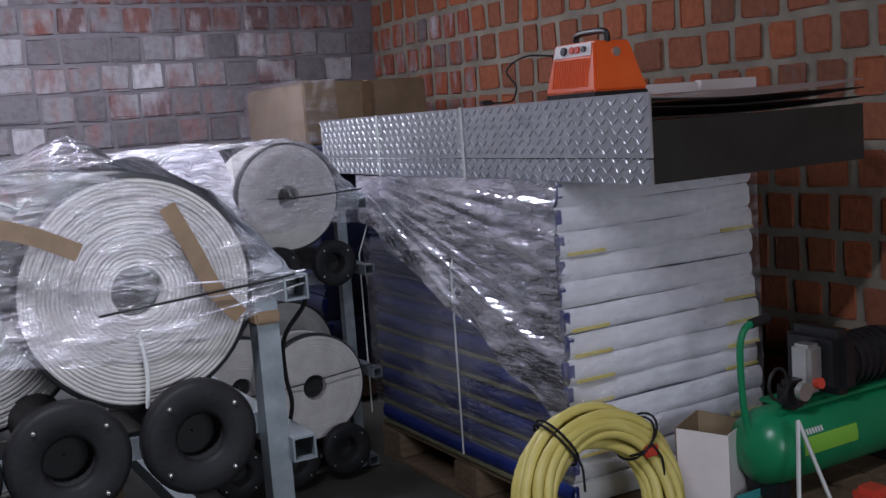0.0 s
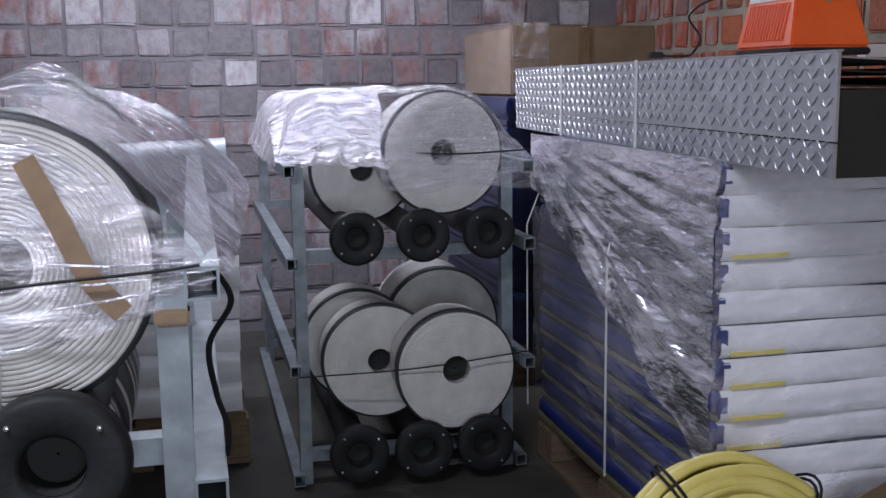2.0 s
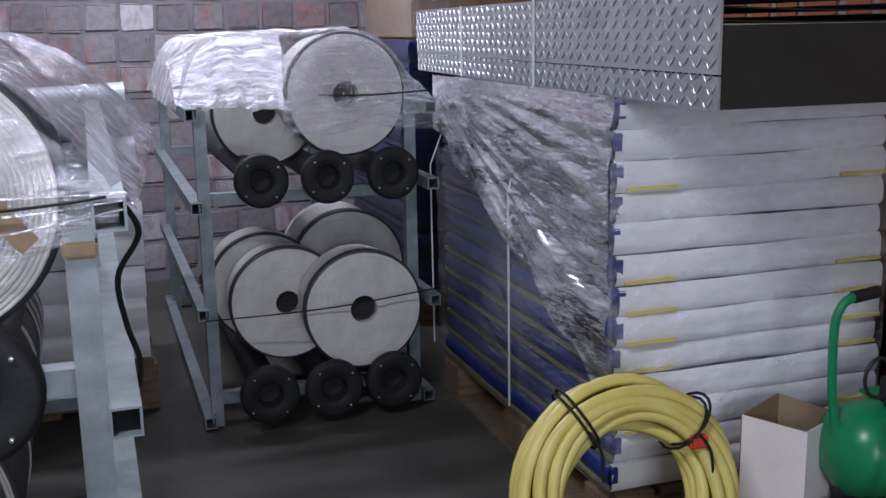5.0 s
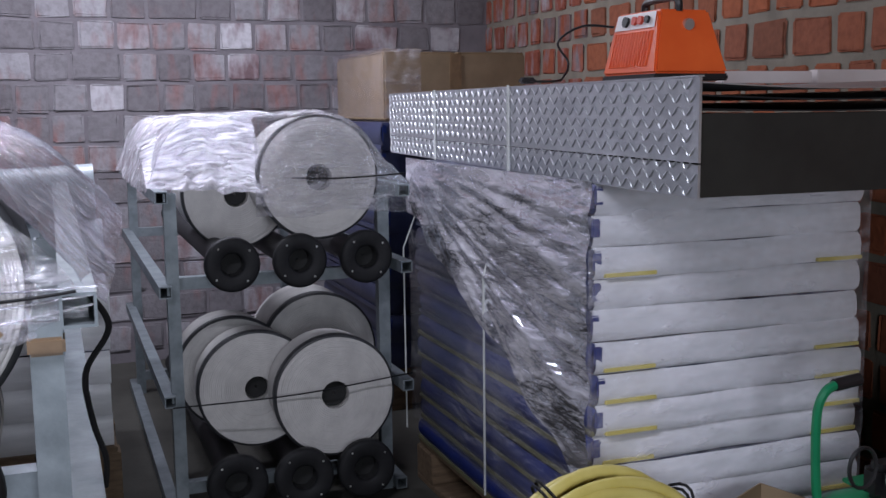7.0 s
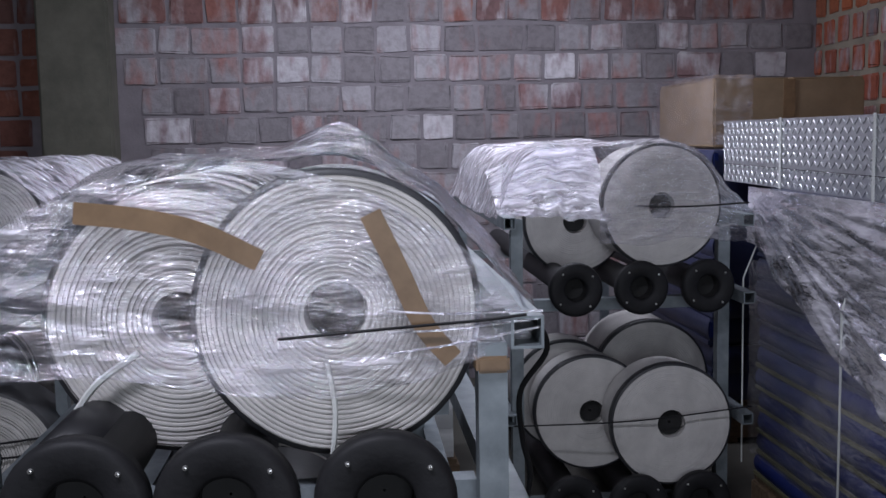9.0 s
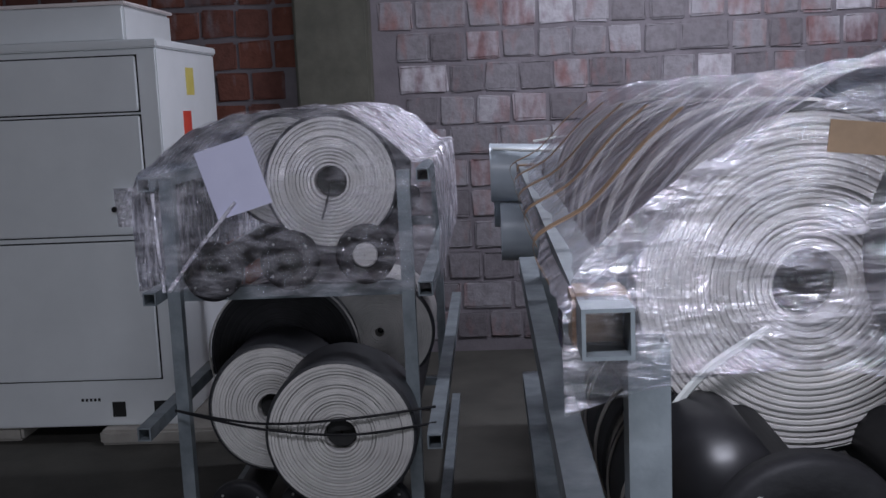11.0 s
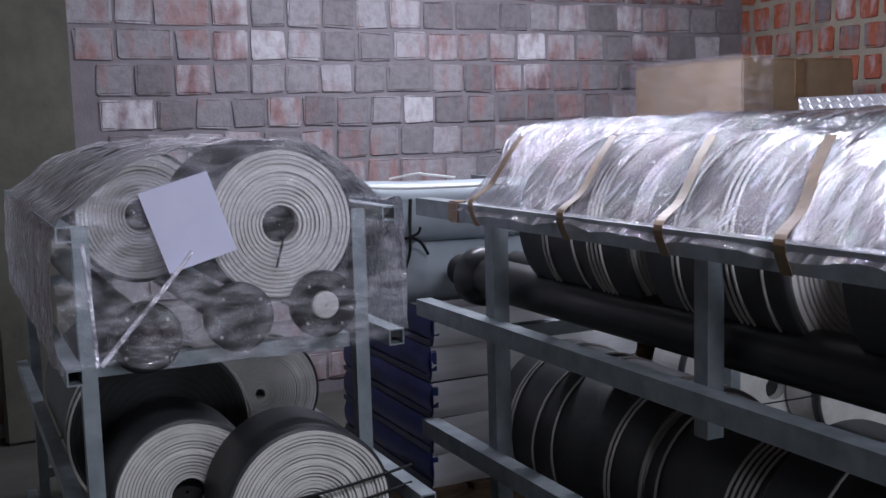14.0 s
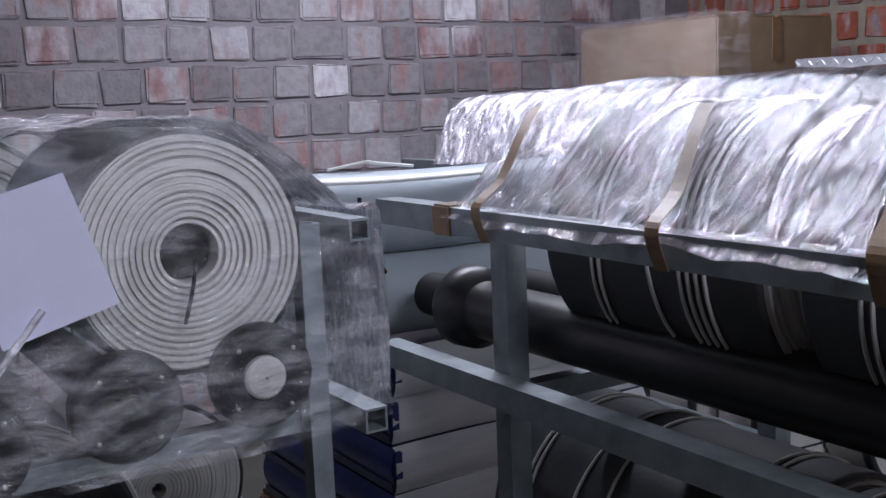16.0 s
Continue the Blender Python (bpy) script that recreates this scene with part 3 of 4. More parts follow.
smooth(part("front_drape", sheet(drape, 50, 30), M_FILM, rack_film, "white gathered film hanging over rail"), True)
for cz, x0, x1, dz in ((1.19, 1.1, 1.6, 0.0), (0.44, 0.78, 1.62, 0.03)):
    c = thing("cord", ((x0 + x1) / 2, 3.2, cz), "thin cord stretched across belt roll faces", "cord", "cords")
    part("strand", pipe(curve_points([(x0, 3.3, cz - dz), ((x0 + x1) / 2, 3.235, cz - 0.01), (x1, 3.22, cz + dz)], 8), 0.003, 6), M_RUBBER, c)

# rack with the sheet of paper
steel_rack("galvanised two-tier rack with wrapped rolls above",
           [(-1.352, 3.04, 0, 1.2, 0.036), (-0.69, 3.04, 0, 1.2, 0.036), (-1.352, 4.7, 0, 1.2, 0.036), (-0.69, 4.7, 0, 1.2, 0.036)],
           [(-1.392, 1.19, 2.96, 4.8, 0.036), (-0.632, 1.19, 2.96, 4.8, 0.036), (-1.392, 0.88, 2.93, 4.8, 0.036), (-0.635, 0.885, 2.93, 4.8, 0.04), (-1.392, 0.54, 2.8, 4.8, 0.036), (-0.62, 0.5, 2.8, 4.8, 0.04), (-1.392, 0.03, 2.96, 4.8, 0.036), (-0.64, 0.03, 2.96, 4.8, 0.036)],
           [(3.08, 0.865, -1.335, -0.71, 0.036), (3.08, 0.14, -1.335, -0.71, 0.036), (4.7, 0.865, -1.335, -0.71, 0.036), (4.7, 0.14, -1.335, -0.71, 0.036)])
for bx, bz in ((-1.228, 0.94), (-1.01, 0.965), (-0.8, 0.975)):
    roller(bx, 2.98, bz - 0.0, 0.083, 1.75, "black conveyor roller lying under film")
plug = thing("roller_plug", (-0.8, 2.972, 0.94), "pale round plug in the roller bore", "plug")
part("disc", revolve((-0.8, 2.972, 0.975), [(0.002, 0.0), (0.03, 0.0), (0.034, 0.004), (0.034, 0.03)], 24), M_BELT, plug)
for bx in (-1.19, -0.99, -0.79):
    roller(bx, 2.95, 0.255, 0.09, 1.8)
belt_roll(-0.89, 3.02, 1.176, 0.178, 0.5, "cream belt roll seen through stretch film", 13, seed=7.0)
belt_roll(-1.125, 3.56, 1.176, 0.178, 0.6, "cream belt roll behind sheet of paper", 13, seed=7.2)
belt_roll(-0.885, 2.9, 0.49, 0.2, 0.22, "white belt roll with dark gaps between plies", 17, seed=7.5)
belt_roll(-1.12, 3.14, 0.5, 0.186, 0.25, "white belt roll with loose dark coils", 16, seed=7.8)
belt_roll(-0.83, 3.5, 0.64, 0.17, 0.35, "small white belt roll at the back", 20, seed=8.1, core=0.014, tight=0.3, rim=0.04)
belt_roll(-1.13, 3.41, 0.6, 0.23, 0.7, "wide black belt roll with one white edge", 10, seed=8.4, bands=((0.0, 1), (0.05, 1)), tight=0.3, face=M_RUBBER)
film_cover("glossy clear film wrapped round upper tier", [(-1.425, 0.9), (-1.42, 1.18), (-1.36, 1.25), (-1.25, 1.33), (-1.12, 1.375), (-0.98, 1.38), (-0.87, 1.385), (-0.76, 1.33), (-0.66, 1.235), (-0.6, 1.205), (-0.595, 0.9)], 2.95, 4.6, 7.5, 0.02, front=(-1.42, -0.6), zb=0.885, fy=-0.01, front_mat=M_FILM_CLEAR)
paper = thing("sheet_of_paper", (-1.1, 2.93, 1.1), "blank lilac-white paper sheet tucked behind film", "paper")
pm = bmesh.new()
pa, pb, pc = Vector((-1.238, 2.925, 1.272)), Vector((-1.087, 2.915, 1.316)), Vector((-1.03, 2.905, 1.136))
pd = pa + pc - pb
for o in (0, 0.0015):
    pm.faces.new([pm.verts.new(q + Vector((0, o, 0))) for q in (pa, pb, pc, pd)])
part("page", pm, M_PAPER, paper)
for k, (za, zb2) in enumerate(((0.565, 0.515), (0.55, 0.47))):
    c = thing("cord", (-1.0, 2.86, 0.5), "black cord tied across lower belt rolls", "cord", "cords")
    part("strand", pipe(curve_points([(-1.36, 2.98, 0.55), (-1.1, 2.885, za - 0.03), (-0.85, 2.875, zb2 + 0.03), (-0.62, 2.9, zb2 + 0.05)], 8), 0.004, 6), M_RUBBER, c)

c = thing("cord", (-0.9, 2.99, 1.08), "black cord end hanging from roll core", "cord", "cords")
part("strand", pipe(curve_points([(-0.89, 3.0, 1.165), (-0.897, 2.995, 1.13), (-0.915, 2.99, 1.075)], 6), 0.003, 6), M_RUBBER, c)
gather = thing("stretch_film", (-1.25, 2.92, 0.92), "twisted rope of film pulled to the rail", "plastic film")
part("rope", pipe(curve_points([(-1.13, 2.905, 1.14), (-1.2, 2.9, 1.06), (-1.27, 2.91, 0.98), (-1.335, 2.93, 0.9)], 8), 0.0055, 7), M_FILM, gather)
part("rope", pipe(curve_points([(-1.36, 2.93, 1.17), (-1.352, 2.915, 1.05), (-1.345, 2.92, 0.9)], 8), 0.0045, 7), M_FILM, gather)

# ---- pallet stacks ----


def pallet(x0, x1, y0, y1, h, z0=0.0):
    t = thing("wooden_pallet", ((x0 + x1) / 2, y0, z0), "worn wooden pallet on the concrete floor", "pallet", "pallets")
    n = 6
    for i in range(n):
        a = x0 + (x1 - x0) * (i + 0.08) / n
        part("top_board", boxed((a, y0, z0 + h - 0.022), (a + (x1 - x0) / n * 0.84, y1, z0 + h), 0.003), M_WOOD, t)
    for f in (0, 0.44, 0.88):
        yy = y0 + (y1 - y0) * f
        part("stringer", boxed((x0, yy, z0 + 0.022), (x1, yy + (y1 - y0) * 0.12, z0 + h - 0.023), 0.004), M_WOOD, t)
    for f in (0.0, 0.42, 0.84):
        a = x0 + (x1 - x0) * f
        part("bottom_board", boxed((a, y0, z0), (a + (x1 - x0) * 0.16, y1, z0 + 0.021), 0.003), M_WOOD, t)


def package(x0, x1, y0, y1, z0, z1, k, marks=True, side=None, end_mat=None):
    """A flat package: pale ends, dark blue side."""
    rnd = random.Random(k * 17 + 3)
    t = thing("flat_package", ((x0 + x1) / 2, y0, z0), "flat film-wrapped package, white end and blue side", "package", "stacked packages")
    dx, dy = rnd.uniform(-0.008, 0.008), rnd.uniform(-0.02, 0.008)
    h = z1 - z0

    def end(u, v):
        x = x0 + dx + (x1 - x0) * u
        b = math.sin(v * math.pi) ** 0.35
        return Vector((x, y0 + dy - 0.014 * b + 0.006 * noise.noise(Vector((x * 7, v * 2, k * 3.3))), z0 + h * v + 0.006 * noise.noise(Vector((x * 4, k * 1.7, 0)))))
    core = boxed((x0 + dx + 0.004, y0 + dy, z0 + 0.001), (x1 + dx, y1, z1 - 0.001), 0.006)
    part("body", core, M_SLATE, t)
    smooth(part("end_face", sheet(end, 14, 6), end_mat or M_WHITEPK, t, "bulging end"), True)

    def flank(u, v):
        y = y0 + dy - 0.012 + (y1 - y0) * u
        b = math.sin(v * math.pi) ** 0.7
        return Vector((x0 + dx - 0.012 * b, y, z0 + h * 0.2 + h * 0.78 * v + 0.003 * math.sin(y * 6 + k)))
    smooth(part("flank", sheet(flank, 20, 4), side or M_BLUE, t, "blue printed side"), True)
    part("lower_edge", boxed((x0 + dx - 0.006, y0 + dy, z0 + 0.004), (x0 + dx + 0.003, y1, z0 + h * 0.2)), M_OLIVE if k < 6 else M_SLATE, t, "olive edge strip")
    part("corner_band", boxed((x0 + dx - 0.004, y0 + dy - 0.014, z0 + h * 0.3), (x0 + dx + 0.022, y0 + dy + 0.02, z1 - h * 0.1), 0.004), M_BLUE, t, "blue corner")
    if marks:
        for mx in (0.03, 0.82):
            a = x0 + (x1 - x0) * mx
            part("mark", boxed((a, y0 + dy - 0.017, z0 + h * 0.08), (a + 0.15, y0 + dy - 0.006, z0 + h * 0.2)), M_YELLOW, t, "faded yellow mark")
    return t


pallet(1.7, 2.56, 2.02, 3.42, 0.158)
NL = 13
for k in range(NL):
    zz = 0.16 + k * 0.082
    package(1.71, 2.55, 2.05, 3.4, zz, zz + 0.082, k, marks=k in (2, 4, 5, 6, 7, 10), side=M_BLUE if k < 8 or k == 12 else M_SLATE)
# assumed stack under the carton; slate ends stand in for the gap's shade
pallet(1.85, 2.7, 4.3, 5.55, 0.2)
for k in range(9):
    zz = 0.2 + k * 0.128
    package(1.86, 2.69, 4.32, 5.5, zz, zz + 0.128, 30 + k, marks=False, side=M_SLATE, end_mat=M_SLATE)
pallet(-0.23, 0.62, 3.62, 4.5, 0.2)
for k in range(5):
    zz = 0.2 + k * 0.12
    package(-0.22, 0.6, 3.64, 4.45, zz, zz + 0.12, 50 + k, marks=False)

wrap = thing("stretch_film", (1.66, 2.0, 0.5), "clear stretch film pulled tight round pallet stack", "plastic film")


def fan_fold(y, z):
    """Folds that fan out from where the film is tied at the rear top corner."""
    dy, dz = 3.55 - y, 1.27 - z
    ang, far = math.atan2(dz, dy), math.hypot(dy, dz)
    sharp = 1 - 2 * abs(noise.noise(Vector((ang * 13, far * 0.7, 4.0))))
    fine = noise.noise(Vector((ang * 42, far * 1.1, 9.0)))
    return (0.016 * sharp + 0.008 * fine) * min(1, far * 1.2) + 0.004 * noise.noise(Vector((y * 9, z * 16, 2)))


def wrap_side(u, v):
    y = 2.0 + 1.42 * u
    lo = 0.42 + 0.62 * u ** 0.8 + 0.05 * noise.noise(Vector((y * 5, 0, 3)))
    z = lo + (1.235 - lo) * v
    return Vector((1.674 - 0.01 * math.sin(u * 3.1) - 0.8 * fan_fold(y, z) * (1 - 0.5 * v ** 8), y, z))


def wrap_low(u, v):
    y = 2.0 + 1.42 * u
    z = 0.25 + 0.72 * v
    return Vector((1.682 + wrinkle((0, y, z + y * 0.4), 0.005, 8, 2.0), y, z))


def wrap_front(u, v):
    x = 1.675 + 0.88 * u
    z = 0.25 + 0.97 * v
    return Vector((x, 2.012 + wrinkle((x, 0, z * 2), 0.005, 7, 4.0), z))


smooth(part("side_sheet", sheet(wrap_side, 110, 70), M_FILM_SIDE, wrap), True)
smooth(part("low_sheet", sheet(wrap_low, 30, 20), M_FILM_THIN, wrap), True)
smooth(part("front_sheet", sheet(wrap_front, 40, 40), M_FILM_HAZE, wrap), True)

# ---- tread plate pack ----
PX = lambda y: 1.675 + (y - 1.55) * 0.0605
pack = thing("tread_plate_pack", (2.1, 1.55, 1.226), "pack of aluminium tread plates strapped on the stack", "metal plates")


def slab(y0, y1, z0, z1, off0, off1):
    bm = bmesh.new()
    lo = [bm.verts.new((PX(y) + o, y, z0)) for y, o in ((y0, off0), (y0, off1), (y1, off1), (y1, off0))]
    hi = [bm.verts.new((PX(y) + o, y, z1)) for y, o in ((y0, off0), (y0, off1), (y1, off1), (y1, off0))]
    bm.faces.new(lo[::-1])
    bm.faces.new(hi)
    for i in range(4):
        bm.faces.new((lo[i], lo[(i + 1) % 4], hi[(i + 1) % 4], hi[i]))
    return bm


part("tread_face", slab(1.55, 4.1, 1.3, 1.474, 0.0, 0.006), M_ALU, pack)
part("lower_tread_face", slab(1.555, 4.1, 1.226, 1.296, 0.003, 0.009), M_ALU, pack)
part("end_panel", slab(1.556, 1.562, 1.228, 1.4, 0.007, 0.865), M_GLOSSBLACK, pack, "dark glossy end panel")
part("inner_block", slab(1.6, 4.08, 1.232, 1.39, 0.02, 0.85), M_GLOSSBLACK, pack, "dark sheets inside")
for k, (zb, bow) in enumerate(((1.408, 0.012), (1.436, 0.016), (1.462, 0.018))):
    def leaf(u, v, zb=zb, bow=bow):
        x = 0.008 + 0.86 * u
        y = 1.552 + 2.54 * v
        return Vector((PX(y) + x, y, zb + 0.012 * u - bow * math.sin(u * math.pi) * (1 - 0.6 * v)))
    lf = sheet(leaf, 16, 6)
    g = bmesh.ops.extrude_face_region(lf, geom=lf.faces[:])
    for v in g["geom"]:
        if isinstance(v, bmesh.types.BMVert):
            v.co.z += 0.003
    part("sheet", lf, M_RUBBER if k < 2 else M_ALU, pack)
part("top_edge", slab(1.552, 4.1, 1.4745, 1.478, -0.002, 0.012), M_ALU, pack)
verts, faces = [], []
for row in range(9):
    z = 1.24 + row * 0.0275
    for c in range(86):
        y = 1.572 + c * 0.0295 + (0.0 if row % 2 else 0.0147)
        sl = 1 if c % 2 else -1
        L, W, Hh = 0.0165, 0.0042, 0.0022
        d = (0.72, 0.69 * sl)
        nrm = (-d[1], d[0])
        o = len(verts)
        px = PX(y) - 0.0005 + (0.003 if z < 1.297 else 0)
        for a, b, h in ((L, 0, 0), (0, W, 0), (-L, 0, 0), (0, -W, 0), (L * 0.5, 0, Hh), (-L * 0.5, 0, Hh)):
            verts.append((px - h, y + a * d[0] + b * nrm[0], z + a * d[1] + b * nrm[1]))
        faces += [(o, o + 1, o + 4), (o + 1, o + 5, o + 4), (o + 1, o + 2, o + 5), (o + 2, o + 3, o + 5), (o + 3, o + 4, o + 5), (o + 3, o, o + 4)]
me = bpy.data.meshes.new("tread_pattern")
me.from_pydata([(a - 2.1, b - 1.55, c - 1.226) for a, b, c in verts], [], faces)
me.materials.append(M_ALU)
bars = new("tread_pattern", me)
bars.parent = pack
tagged(bars, kind="stuff")
for sy in (2.63, 3.4):
    st = thing("strap", (PX(sy), sy, 0.2), "thin white strap tied down pallet stack", "strap", "straps")
    part("band", boxed((PX(sy) - 0.0065, sy - 0.008, 1.22), (PX(sy) - 0.0045, sy + 0.008, 1.482)), M_ROPE, st)
    part("band", pipe([(PX(sy) - 0.006, sy, 1.225), (1.655, sy + 0.01, 0.9), (1.665, sy + 0.03, 0.2)], 0.0035, 4), M_ROPE, st)

# strips lying on the plates
sp = thing("aluminium_strip", (2.2, 2.9, 1.47), "pale metal strip lying on tread plates", "metal strip")
part("strip", boxed((2.3, 2.35, 1.479), (2.62, 2.39, 1.515), 0.002), M_PALE, sp)
part("strip", boxed((2.64, 2.35, 1.479), (2.93, 2.39, 1.52), 0.002), M_PALE, sp)

# ---- battery charger ----
ch = thing("battery_charger", (2.13, 2.35, 1.478), "orange battery charger with black base and handle", "charger")


def frustum(x0, x1, y0, y1, z0, z1, ix, iy, bevel=0.008):
    bm = bmesh.new()
    lo = [bm.verts.new((x, y, z0)) for x, y in ((x0, y0), (x1, y0), (x1, y1), (x0, y1))]
    hi = [bm.verts.new((x, y, z1)) for x, y in ((x0 + ix, y0 + iy), (x1 - ix, y0 + iy), (x1 - ix, y1 - iy * 0.4), (x0 + ix, y1 - iy * 0.4))]
    bm.faces.new(lo[::-1])
    bm.faces.new(hi)
    for i in range(4):
        bm.faces.new((lo[i], lo[(i + 1) % 4], hi[(i + 1) % 4], hi[i]))
    bmesh.ops.bevel(bm, geom=bm.edges[:], offset=bevel, segments=2, affect="EDGES")
    return bm


part("base", boxed((2.0, 2.2, 1.478), (2.27, 2.53, 1.5), 0.005), M_PLASTIC, ch, "black base")
part("housing", frustum(2.0, 2.27, 2.2, 2.53, 1.5, 1.7, 0.045, 0.05), M_ORANGE, ch)
for i in range(14):
    yy = 2.265 + i * 0.017
    part("rib", pipe([(1.997 + 0.006, yy, 1.525), (2.0 + 0.028, yy, 1.635)], 0.004, 5), M_ORANGE, ch)
pn = bmesh.new()
fr_ = lambda y, z: Vector((2.0 + 0.045 * (z - 1.5) / 0.2 - 0.003, y, z))
pn.faces.new([pn.verts.new(fr_(y, z)) for y, z in ((2.255, 1.645), (2.5, 1.645), (2.495, 1.695), (2.262, 1.695))])
part("control_panel", pn, M_PALE, ch, "pale control panel")
for yy, mm, rr in ((2.43, M_PLASTIC, 0.017), (2.375, M_REDTAG, 0.014), (2.34, M_REDTAG, 0.014), (2.3, M_PLASTIC, 0.012)):
    q = fr_(yy, 1.67)
    part("knob", pipe([q + Vector((0.002, 0, 0)), q + Vector((-0.01, 0, 0.002))], rr, 14), mm, ch)
part("handle", pipe(curve_points([(2.12, 2.26, 1.695), (2.12, 2.27, 1.735), (2.12, 2.36, 1.742), (2.12, 2.45, 1.735), (2.12, 2.46, 1.695)], 6), 0.013, 8), M_PLASTIC, ch, "black carry handle")
part("outlet", pipe([(2.14, 2.245, 1.655), (2.14, 2.228, 1.652)], 0.018, 14), M_STEEL, ch, "round grey outlet")
part("cable", pipe(curve_points([(2.02, 2.49, 1.66), (1.96, 2.6, 1.67), (1.9, 2.66, 1.62), (1.93, 2.64, 1.55), (1.9, 2.62, 1.5), (1.86, 2.6, 1.487), (1.78, 2.62, 1.487)], 8), 0.004, 6), M_PLASTIC, ch, "black cable with plug")
part("plug", boxed((1.74, 2.6, 1.479), (1.79, 2.64, 1.5), 0.006), M_PLASTIC, ch)

ch.location = (1.945, 2.105, 1.478)
ch.scale = (0.8, 0.8, 0.8)

# ---- cardboard box ----
cb = thing("cardboard_box", (2.3, 4.6, 1.352), "brown cardboard box half wrapped in film", "box")
part("carton", boxed((1.97, 4.62, 1.355), (2.72, 5.5, 1.68), 0.008), M_CARD, cb)
part("flap", boxed((1.975, 4.63, 1.681), (2.34, 5.49, 1.688), 0.002), M_CARD, cb)
part("flap", boxed((2.36, 4.63, 1.681), (2.715, 5.49, 1.688), 0.002), M_CARD, cb)
part("tape", boxed((2.31, 4.616, 1.5), (2.37, 4.619, 1.68)), M_TAPE, cb)
cfm = sheet(lambda u, v: Vector((1.955 + wrinkle((0, u * 2, v), 0.008, 5, 2), 4.6 + 0.92 * u, 1.37 + 0.34 * v)), 16, 10)
smooth(part("film", cfm, M_FILM_THIN, cb, "hazy clear film"), True)
cfm = sheet(lambda u, v: Vector((1.955 + 0.2 * u, 4.605 - wrinkle((u, 0, v), 0.008, 5, 2), 1.37 + 0.33 * v)), 12, 12)
smooth(part("film", cfm, M_FILM_HAZE, cb), True)
cfm = sheet(lambda u, v: Vector((1.955 + 0.25 * v, 4.6 + 0.92 * u, 1.7 + wrinkle((u * 3, v, 0), 0.012, 4, 2))), 16, 10)
smooth(part("film", cfm, M_FILM_HAZE, cb), True)

# ---- bundle of ribbed pipes behind the large rack ----
for k, (py, pz, r, xa, xb) in enumerate(((3.74, 1.13, 0.1, -0.45, 0.58), (3.72, 0.93, 0.1, -0.42, 0.6), (3.93, 1.02, 0.1, -0.44, 0.58))):
    t = thing("ribbed_pipe", (0.1, py, pz - r), "pale blue ribbed plastic pipe lying on packages", "pipe", "ribbed pipes")
    bm = bmesh.new()
    rows = []
    nrib = 90
    for i in range(nrib * 2 + 1):
        x = xa + (xb - xa) * i / (nrib * 2)
        rr = r + (0.0022 if i % 2 else -0.0022)
        sg = 0.015 * math.sin((x - xa) / (xb - xa) * math.pi)
        rows.append([bm.verts.new((x, py + rr * math.cos(2 * math.pi * j / 28), pz - sg + rr * math.sin(2 * math.pi * j / 28))) for j in range(28)])
    for p, q in zip(rows, rows[1:]):
        for j in range(28):
            bm.faces.new((p[j], p[(j + 1) % 28], q[(j + 1) % 28], q[j]))
    bm.faces.new(rows[0])
    bm.faces.new(rows[-1][::-1])
    smooth(part("shell", bm, M_PIPE, t), True)
kt = thing("black_tie", (-0.27, 3.62, 1.0), "black cord knotted round pale pipes", "cord")
for a in ([(-0.27, 3.64, 1.17), (-0.28, 3.628, 1.1), (-0.285, 3.62, 1.05)], [(-0.285, 3.62, 1.05), (-0.32, 3.615, 1.04), (-0.345, 3.615, 1.01)], [(-0.285, 3.62, 1.05), (-0.25, 3.615, 1.03), (-0.225, 3.615, 0.99)], [(-0.285, 3.62, 1.05), (-0.29, 3.615, 1.0), (-0.31, 3.615, 0.94)], [(-0.285, 3.62, 1.05), (-0.26, 3.615, 1.06), (-0.25, 3.615, 1.08)]):
    part("strand", pipe(curve_points(a, 5), 0.005, 6), M_RUBBER, kt)
wc = thing("cord", (-0.2, 3.64, 1.23), "white cord lying over pale pipes", "cord")
part("strand", pipe(curve_points([(-0.44, 3.68, 1.215), (-0.3, 3.66, 1.205), (-0.1, 3.66, 1.2), (0.1, 3.67, 1.2)], 6), 0.005, 6), M_ROPE, wc)
part("strand", pipe(curve_points([(-0.3, 3.74, 1.232), (-0.2, 3.74, 1.245), (-0.16, 3.76, 1.24), (-0.05, 3.76, 1.225)], 6), 0.004, 6), M_ROPE, wc)

# ---- white cabinet ----
cab = thing("metal_cabinet", (-2.25, 4.4, 0.065), "white enamelled metal cabinet with doors and latch", "cabinet")
CX0, CX1, CY = -2.78, -1.782, 4.4
part("body", boxed((CX0, CY, 0.065), (CX1, 5.3, 1.64), 0.006), M_CAB, cab)
part("top_cap", boxed((CX0 - 0.01, CY - 0.015, 1.641), (CX1 + 0.01, 5.31, 1.675), 0.006), M_CAB, cab)
for xa, xb, za, zb in ((CX0 + 0.05, CX1 - 0.085, 1.39, 1.61), (CX0 + 0.05, CX1 - 0.085, 0.885, 1.37), (CX0 + 0.05, CX1 - 0.085, 0.27, 0.855)):
    part("recess", boxed((xa - 0.006, CY - 0.003, za - 0.006), (xb + 0.006, CY + 0.001, zb + 0.006)), M_DARK, cab, "dark joint round panel")
    d = part("door_panel", boxed((xa, CY - 0.014, za), (xb, CY - 0.001, zb), 0.004), M_CAB, cab)
for sx_, sz in ((-1.775, 0.74), (-1.765, 0.39)):
    part("lock", pipe([(sx_, CY - 0.012, sz), (sx_, CY + 0.002, sz)], 0.011, 12), M_PLASTIC, cab, "small black lock")
